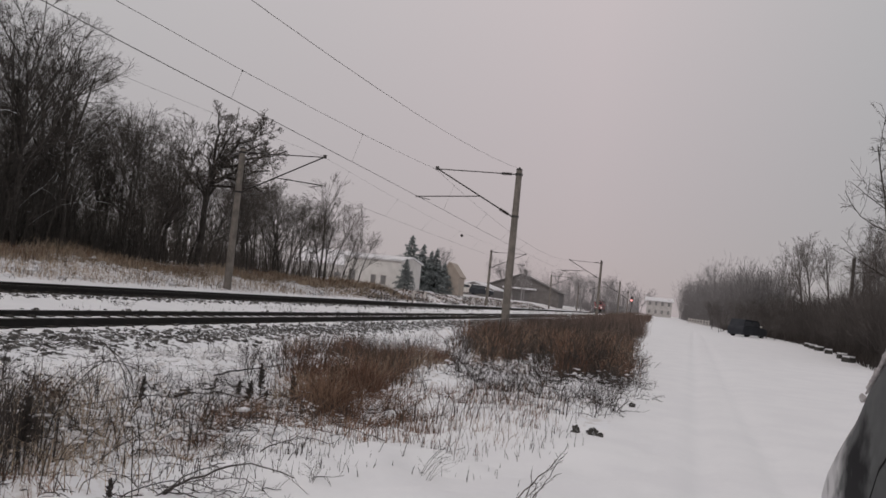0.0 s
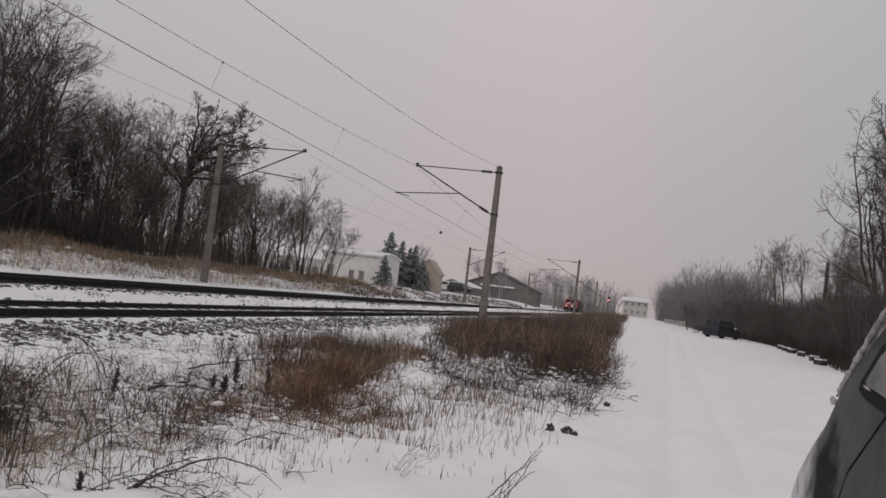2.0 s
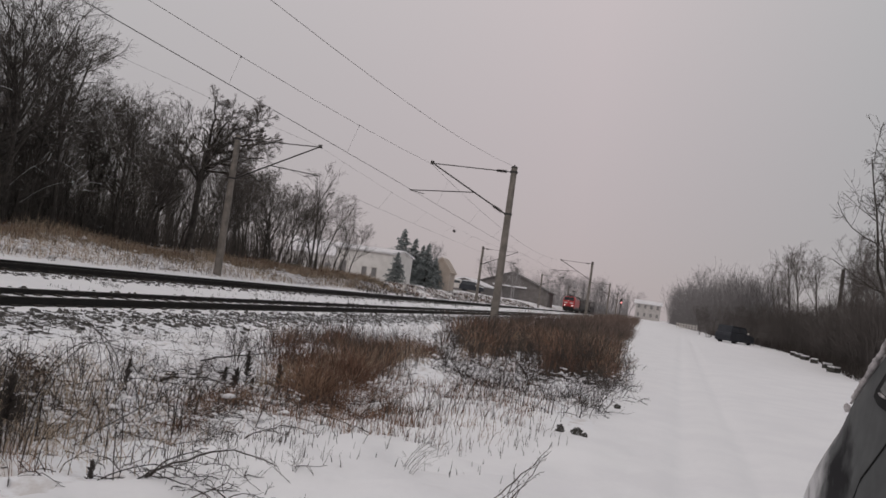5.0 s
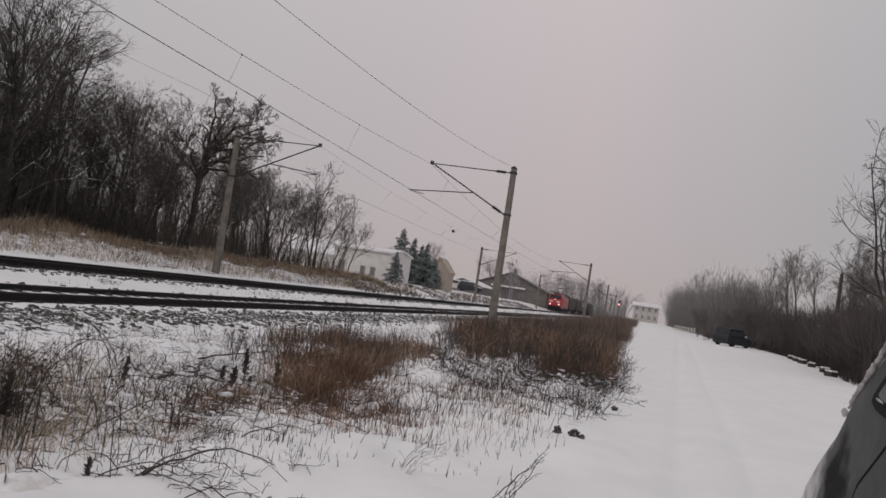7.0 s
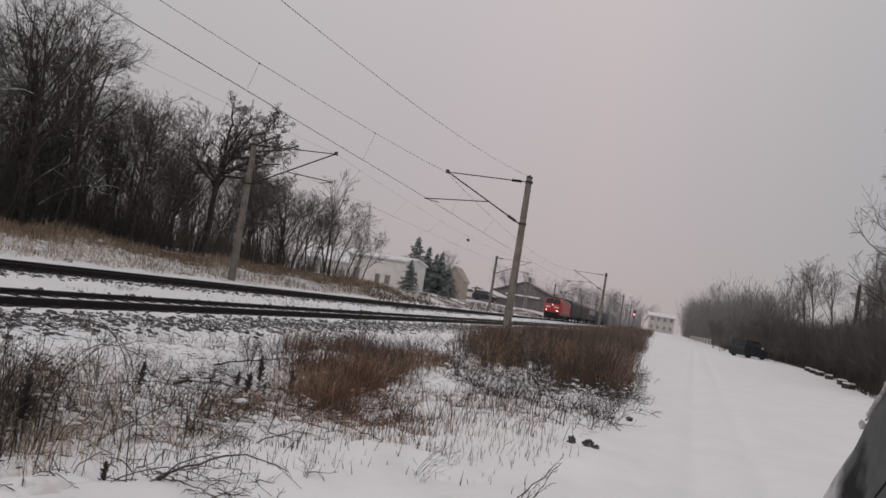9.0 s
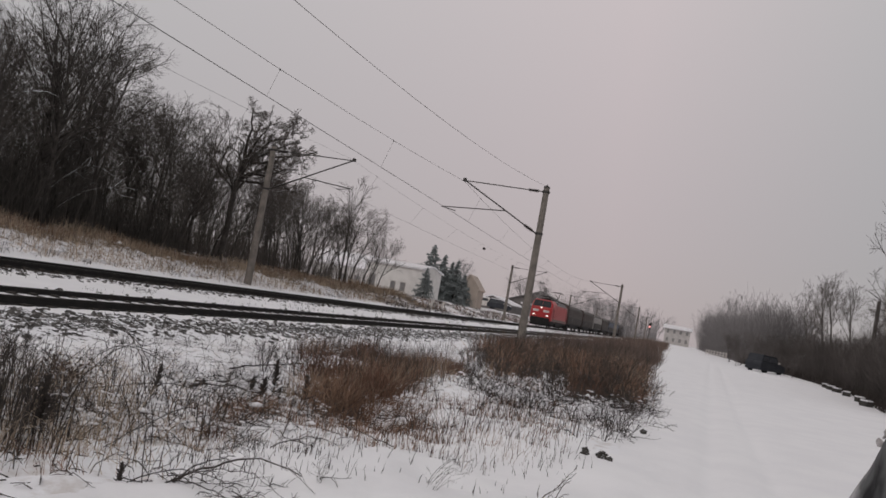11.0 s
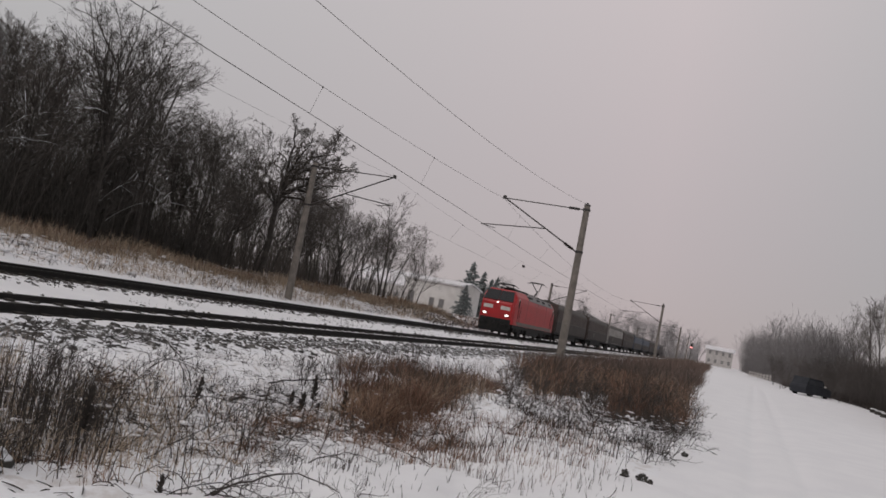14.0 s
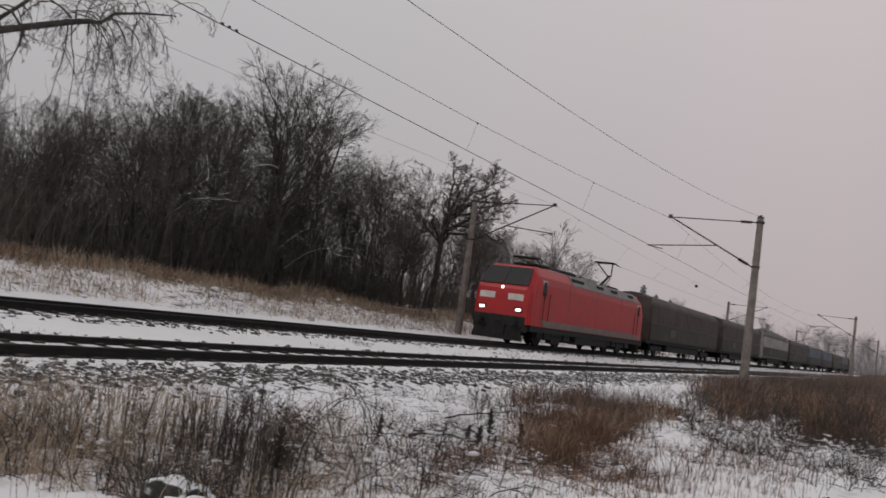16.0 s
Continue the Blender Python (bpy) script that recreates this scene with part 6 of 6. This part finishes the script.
build_house("white_building", (-30.5, 94.0, 1.5), -3, 6.8, 7, 3.3, 3.8, PLASTER, SNOWROOF, "low white building with a snow-covered roof beside the wood",
            [(-2.4, -3.5, 0.3, 0.9, 1.7, "y"), (0.2, -3.5, 0.5, 0.7, 1.1, "y"), (1.4, -3.5, 0.5, 0.7, 1.1, "y")], "x", 0.2)
build_house("gable_house", (-26.9, 114, 1.2), 6, 2.6, 7, 3.0, 4.7, SAND, SAND, "sand-coloured gabled outbuilding behind the line", [], "y", 0.15)
shed = build_house("station_shed", (-31.5, 214, 0.9), 0, 19.0, 12, 3.9, 7.6, DARKWALL, TILEROOF, "wide low dark goods shed with a slate roof", [], "y", 0.7)
part("snow_strip", box(bmesh.new(), -4.5, 4.0, -6.9, -6.0, 3.9, 4.3, 0.08), SNOWROOF, shed, "ledge of snow along the wall")
part("chimney", box(bmesh.new(), -0.4, 0.4, -0.4, 0.4, 7.3, 9.0, 0.03), DARKWALL, shed)
part("gate", box(bmesh.new(), -2.2, 2.2, -6.06, -5.98, 0.0, 3.2, 0.02), TILEROOF, shed)
build_house("long_shed", (-33.0, 165, 1.0), 0, 8.0, 14, 2.4, 3.6, DARKWALL, SNOWROOF, "long dark shed with snow on its roof", [], "y", 0.3)
win = [(-2.6 + 1.75 * k, -4.0, z, 0.85, 1.2, "y") for k in range(4) for z in (0.7, 3.0)]
build_house("white_house", (2.3, 252, 1.45), 0, 7.0, 8, 4.4, 5.3, DULLPLASTER, SNOWROOF, "distant two-storey pale house with a snow-covered roof at the path's end", win, "x", 0.5)
for x, y, w, d, e, r in ((-52, 190, 12, 9, 4, 7), (-60, 150, 10, 9, 4, 6.5)):
    build_house("far_house", (x, y, 1.2), 10, w, d, e, r, DULLPLASTER, SNOWROOF, "hazy distant house with a snowy roof", [(k, -d / 2, 1.2, 1.2, 1.4, "y") for k in (-3, 0, 3)], "x", 0.4)

# signal at red beside the line
sig = thing("railway_signal", "tall railway signal showing a small red light", "signal", at=(-5.0, 228, 1.0))
part("post", rod(bmesh.new(), (0, 0, -0.5), (0, 0, 5.0), 0.09, n=8), STEEL, sig)
head_ob = part("signal_head", box(bmesh.new(), -0.22, 0.22, -0.12, 0.12, 3.6, 4.9, 0.05), BLACK, sig)
part("lens", rod(bmesh.new(), (0, -0.2, 4.0), (0, -0.1, 4.0), 0.19, n=14), SIGNAL, head_ob, "glowing red lens")
part("visor", rod(bmesh.new(), (0, -0.12, 4.6), (0, -0.3, 4.6), 0.15, n=10), BLACK, head_ob)

post = thing("wooden_pole", "dark weathered wooden pole behind the hedge", "pole", at=(14.2, 67.5, 0.2))
part("shaft", rod(bmesh.new(), (0, 0, -0.3), (0, 0, 7.1), 0.17, 0.13, 10), BARK, post)
part("cap", rod(bmesh.new(), (0, 0, 7.1), (0, 0, 7.18), 0.15, 0.05, 10), STEEL, post)

# dark shrubs in the snow between the tracks
for x, y, s in ((-14.3, 47.0, 0.9), (-14.2, 48.2, 0.7), (-14.4, 50.0, 0.6), (-14.3, 20.8, 0.42), (-14.25, 21.2, 0.35), (-14.4, 30.5, 0.25), (-14.3, 60, 0.6), (-14.2, 66, 0.5)):
    for k in range(3):
        plant(weeds[1], x + g.uniform(-0.15, 0.15), y + g.uniform(-0.2, 0.2), g.uniform(0, 360), s)

# white boards leaning by the far track
for k, y in enumerate((80.0, 76.0)):
    board = thing("leaning_board", "short white board leaning on its post by the far track", "board", "white boards by the track", at=(-21.6, y, float(land(-21.6, y))))
    part("plate", slab(bmesh.new(), [(-0.12, 0, 0.0), (0.12, 0, 0.0), (0.34, 0, 0.75), (0.1, 0, 0.75)], 0.05), OFFWHITE, board)
    part("post", rod(bmesh.new(), (0.4, 0.1, -0.1), (0.25, 0.08, 0.6), 0.03, n=8), STEEL, board)

# insulator in the far overhead line
knob = thing("line_insulator", "small dark insulator hanging in the overhead line", "insulator", at=(-17.0, 74.0, 7.05))
part("rod", rod(bmesh.new(), (0, -0.25, 0), (0, 0.25, 0), 0.05, n=8), INSULATOR, knob)
part("cap", rod(bmesh.new(), (0, -0.1, 0), (0, 0.1, 0), 0.13, n=10), INSULATOR, knob)


# clamps on the near contact wire
for y in (10.25, 10.42, 10.6):
    clamp = thing("wire_clamp", "small dark clamp on the overhead contact wire", "clamp", "clamps on the contact wire", at=(-10.9, y, 6.13))
    part("jaw", box(bmesh.new(), -0.018, 0.018, -0.028, 0.028, -0.022, 0.022, 0.006), INSULATOR, clamp)
    part("bolt", rod(bmesh.new(), (-0.028, 0, 0), (0.028, 0, 0), 0.008, n=6), STEEL, clamp)


# ---- vehicles ----
def build_van():
    """A parked van beside the camera, nose towards +y; its near side looks towards -x."""
    van = thing("parked_van", "grey parked van with pale and dark blotches, snow crusted on its pillar", "van", at=(1.0, 0, 0.08))
    W = 1.85
    # distance along the van, height of roof or bonnet, and how far the flank draws in towards the nose
    stations = [(0.3, 1.2, 0.1), (0.45, 1.6, 0.03), (0.75, 1.88, 0), (1.2, 1.97, 0), (2.6, 1.97, 0), (3.1, 1.95, 0), (3.4, 1.905, 0), (3.67, 1.82, 0), (3.85, 1.725, 0), (4.05, 1.605, 0), (4.25, 1.48, 0), (4.42, 1.375, 0), (4.55, 1.29, 0), (4.66, 1.215, 0), (4.77, 1.14, 0), (4.89, 1.05, 0), (5.01, 0.95, 0.002), (5.13, 0.83, 0.006), (5.25, 0.66, 0.02), (5.33, 0.5, 0.05)]

    def inset(z):
        return 0.0 if z < 0.98 else 0.1 * (z - 0.98)
    rings = []
    for y, top, nose in stations:
        k, soft = inset(top), float(np.interp(top, [1.25, 1.4], [0.09, 0.0]))
        zs = [0.22, 0.34] + [min(z, top - 0.2 + 0.01 * n) for n, z in enumerate((0.6, 0.8, 0.98))]
        left = [(0.05 + nose, zs[0]), (0.0 + nose, zs[1])] + [(nose, z) for z in zs[2:]] + [(k + nose, top - 0.045 - soft), (k + nose + 0.015 + 0.2 * soft, top - 0.018 - 0.4 * soft), (k + nose + 0.06 + 0.5 * soft, top - 0.1 * soft), (k + nose + 0.35, top + 0.012)]
        rings.append([(x, y, z) for x, z in left] + [(W - x, y, z) for x, z in left[::-1]])
    part("body", loft(bmesh.new(), rings), CARPAINT, van, "dull grey bodywork with a pale and a dark blotch", smooth=True)
    def side_plate(name, pts, t, mat, parent, off=0.0, label=""):
        bm = bmesh.new()
        lo = [bm.verts.new((inset(z) - off, y, z)) for y, z in pts]
        hi = [bm.verts.new((inset(z) - off - t, y, z)) for y, z in pts]
        bm.faces.new(lo)
        bm.faces.new(hi[::-1])
        for i in range(len(pts)):
            j = (i + 1) % len(pts)
            bm.faces.new((lo[i], hi[i], hi[j], lo[j]))
        return part(name, bm, mat, parent, label)
    seal = side_plate("window_seal", [(2.35, 1.265), (3.0, 1.275), (3.6, 1.305), (3.96, 1.34), (4.05, 1.37), (4.04, 1.405), (3.86, 1.555), (3.68, 1.655), (3.36, 1.755), (2.35, 1.795)], 0.012, RUBBER, van)
    side_plate("side_glass", [(2.42, 1.325), (3.0, 1.335), (3.6, 1.365), (3.92, 1.395), (3.95, 1.41), (3.81, 1.525), (3.64, 1.61), (3.34, 1.7), (2.42, 1.735)], 0.006, SKYGREY_GLASS, seal, 0.012)
    for k, (y, z) in enumerate(((3.9, 1.38), (3.7, 1.58), (3.5, 1.35))):
        P = np.array([[(inset(z) - 0.02, y + 0.05, z + 0.012), (inset(z) - 0.024, y, z + 0.008), (inset(z) - 0.02, y - 0.05, z)]])
        v, f = strands(P, np.array([[0.003, 0.007 + 0.002 * (k % 3), 0.004]]), 7)
        part("snow_fleck", mesh_of("snow_fleck", v, f, CRUST), CRUST, seal, smooth=True)
    seal = side_plate("window_seal", [(1.0, 1.27), (2.22, 1.27), (2.22, 1.84), (1.1, 1.84)], 0.012, RUBBER, van)
    side_plate("side_glass", [(1.08, 1.33), (2.16, 1.33), (2.16, 1.78), (1.16, 1.78)], 0.006, GLASS_DARK, seal, 0.012)
    side_plate("door_seam", [(3.62, 1.31), (3.627, 1.314), (4.004, 1.02), (4.124, 0.85), (4.154, 0.5), (4.146, 0.5), (4.116, 0.847), (3.996, 1.014)], 0.004, RUBBER, van)
    side_plate("door_seam", [(2.28, 0.4), (2.292, 0.4), (2.292, 1.9), (2.28, 1.9)], 0.004, RUBBER, van)
    side_plate("rub_strip", [(0.6, 0.62), (4.0, 0.62), (4.0, 0.7), (0.6, 0.7)], 0.02, RUBBER, van)
    bm = bmesh.new()
    slab(bm, [(0.2, 4.5, 1.35), (W - 0.2, 4.5, 1.35), (W - 0.26, 3.7, 1.83), (0.26, 3.7, 1.83)], 0.014)
    screen = part("windscreen", bm, GLASS_DARK, van)
    part("wiper", rod(bmesh.new(), (0.3, 4.5, 1.38), (0.95, 4.42, 1.425), 0.012, n=6), RUBBER, screen)
    g2 = np.random.default_rng(4)
    t = np.linspace(0, 1, 110)
    y = np.interp(t, [0, 0.2, 0.5, 0.75, 1], [4.52, 4.25, 3.85, 3.67, 3.3])
    z = np.interp(y, [q[0] for q in stations], [q[1] for q in stations])
    for off, size, mat, label in ((0.0, 1.0, CRUST, "dirty frozen crust along the windscreen pillar"), (0.03, 1.15, CRUST, "dirty frozen crust along the windscreen pillar"), (0.075, 1.0, CRUST, "dirty frozen crust along the windscreen pillar")):
        sway = 0.012 * (vnoise(t * 13, t * 0 + off * 90, 8) - 0.5)
        P = np.stack([inset(1.5) + off + g2.normal(0, 0.002, 110), y + sway, z - 0.012 + 0.2 * off + g2.normal(0, 0.002, 110)], -1)[None]
        R = size * (0.003 + 0.011 * np.clip(t * 30, 0.3, 1) * (0.6 + 0.7 * vnoise(t * 17, t * 0 + off * 50, 5)))[None]
        v, f = strands(P, R, 10)
        part("snow_rim", mesh_of("snow_rim", v, f, mat), mat, van, label, smooth=True)
    bm = bmesh.new()
    bmesh.ops.create_icosphere(bm, subdivisions=3, radius=0.02)
    for v in bm.verts:
        v.co *= 0.85 + 0.5 * noise.noise(v.co * 40)
        v.co = Vector((v.co.x + 0.035, v.co.y + 4.52, v.co.z * 1.3 + 1.275))
    part("snow_lump", bm, CRUST, van, "frozen lump at the foot of the pillar", smooth=True)
    for x in (0.02, W - 0.22):
        for y in (1.15, 4.35):
            wheel = part("wheel", rod(bmesh.new(), (x, y, 0.26), (x + 0.2, y, 0.26), 0.33, n=28), RUBBER, van)
            part("rim", rod(bmesh.new(), (x - 0.01, y, 0.26), (x + 0.21, y, 0.26), 0.2, n=20), STEEL, wheel)
    part("bumper", box(bmesh.new(), 0.02, W - 0.02, 5.15, 5.36, 0.3, 0.58, 0.05), RUBBER, van)
    part("door_handle", box(bmesh.new(), -0.03, 0.02, 2.4, 2.6, 1.08, 1.12, 0.01), RUBBER, van)
    for x in (0.12, W - 0.42):
        part("headlight", box(bmesh.new(), x, x + 0.3, 5.02, 5.16, 0.66, 0.84, 0.04), GLASS_DARK, van)
    return van


build_van()


def build_far_car(x, y, sink, rz, label, BLUECAR, snowy=False):
    car = thing("parked_car", label, "car", "parked cars", at=(x, y, float(land(x, y)) - sink), rz=rz)
    lower = [(-2.15, 0.3), (2.15, 0.3), (2.2, 0.95), (1.3, 1.12), (-2.1, 1.14), (-2.2, 0.9)]
    bm = prism(bmesh.new(), lower, -0.88, 0.88, "y")
    bmesh.ops.bevel(bm, geom=list(bm.edges), offset=0.09, segments=3, affect="EDGES", profile=0.6, clamp_overlap=True)
    part("body", bm, BLUECAR, car, smooth=True)
    cabin = part("cabin", prism(bmesh.new(), [(-2.0, 1.13), (1.2, 1.11), (0.5, 1.78), (-1.75, 1.84)], -0.8, 0.8, "y"), BLUECAR, car)
    for a, b in ((-1.75, -0.7), (-0.6, 0.6)):
        part("side_window", slab(bmesh.new(), [(a, -0.815, 1.2), (b + 0.1, -0.815, 1.2), (b - 0.1, -0.815, 1.66), (a, -0.815, 1.66)], 0.03), TINTED, cabin)
    part("wing_mirror", box(bmesh.new(), 0.75, 0.9, -1.05, -0.86, 1.15, 1.32, 0.03), OFFWHITE, car, "pale wing mirror")
    for x in (-1.3, 1.35):
        for y in (-0.85, 0.68):
            part("wheel", rod(bmesh.new(), (x, y, 0.3), (x, y + 0.17, 0.3), 0.3, n=18), RUBBER, car)
    if snowy:
        part("snow_cap", prism(bmesh.new(), [(-1.72, 1.83), (0.48, 1.77), (0.3, 1.9), (-1.5, 1.96)], -0.74, 0.74, "y"), LOOSESNOW, car, "snow lying on the roof")
        part("snow_cap", prism(bmesh.new(), [(1.3, 1.1), (2.12, 0.95), (2.0, 1.06), (1.4, 1.18)], -0.76, 0.76, "y"), LOOSESNOW, car, "snow lying on the bonnet")
    return car


build_far_car(9.6, 90, 0.12, 52, "dark blue tall estate car parked in front of the hedge", BLUECAR)
build_far_car(-29.4, 148, -0.3, 4, "dark car with a snow-covered roof parked near the sheds", BLUECAR, True)
build_far_car(-32.6, 151, -0.3, -6, "white car parked near the sheds", OFFWHITE, True)

fence = thing("white_fence", "short white picket fence half sunk in snow before the hedge", "fence", at=(0, 0, 0))
for k in range(8):
    x, y = 7.0 + 0.36 * k, 162 - 2.2 * k
    z = float(land(x, y))
    part("picket", box(bmesh.new(), x - 0.09, x + 0.09, y - 0.05, y + 0.05, z - 0.2, z + 0.95, 0.02), OFFWHITE, fence)
for k in range(2):
    part("rail", rod(bmesh.new(), (7.0, 162, float(land(7.0, 162)) + 0.35 + 0.4 * k), (9.5, 146.6, float(land(9.5, 146.6)) + 0.35 + 0.4 * k), 0.04, n=6), OFFWHITE, fence)

# ---- what moves ----
def motions():
    for ob, back_by in TRAIN:
        walk(ob, [(t, pose(FAR_X, 35.86 + 16.03 * (16 - t) + back_by, FAR_Z)) for t in range(17)])


motions()
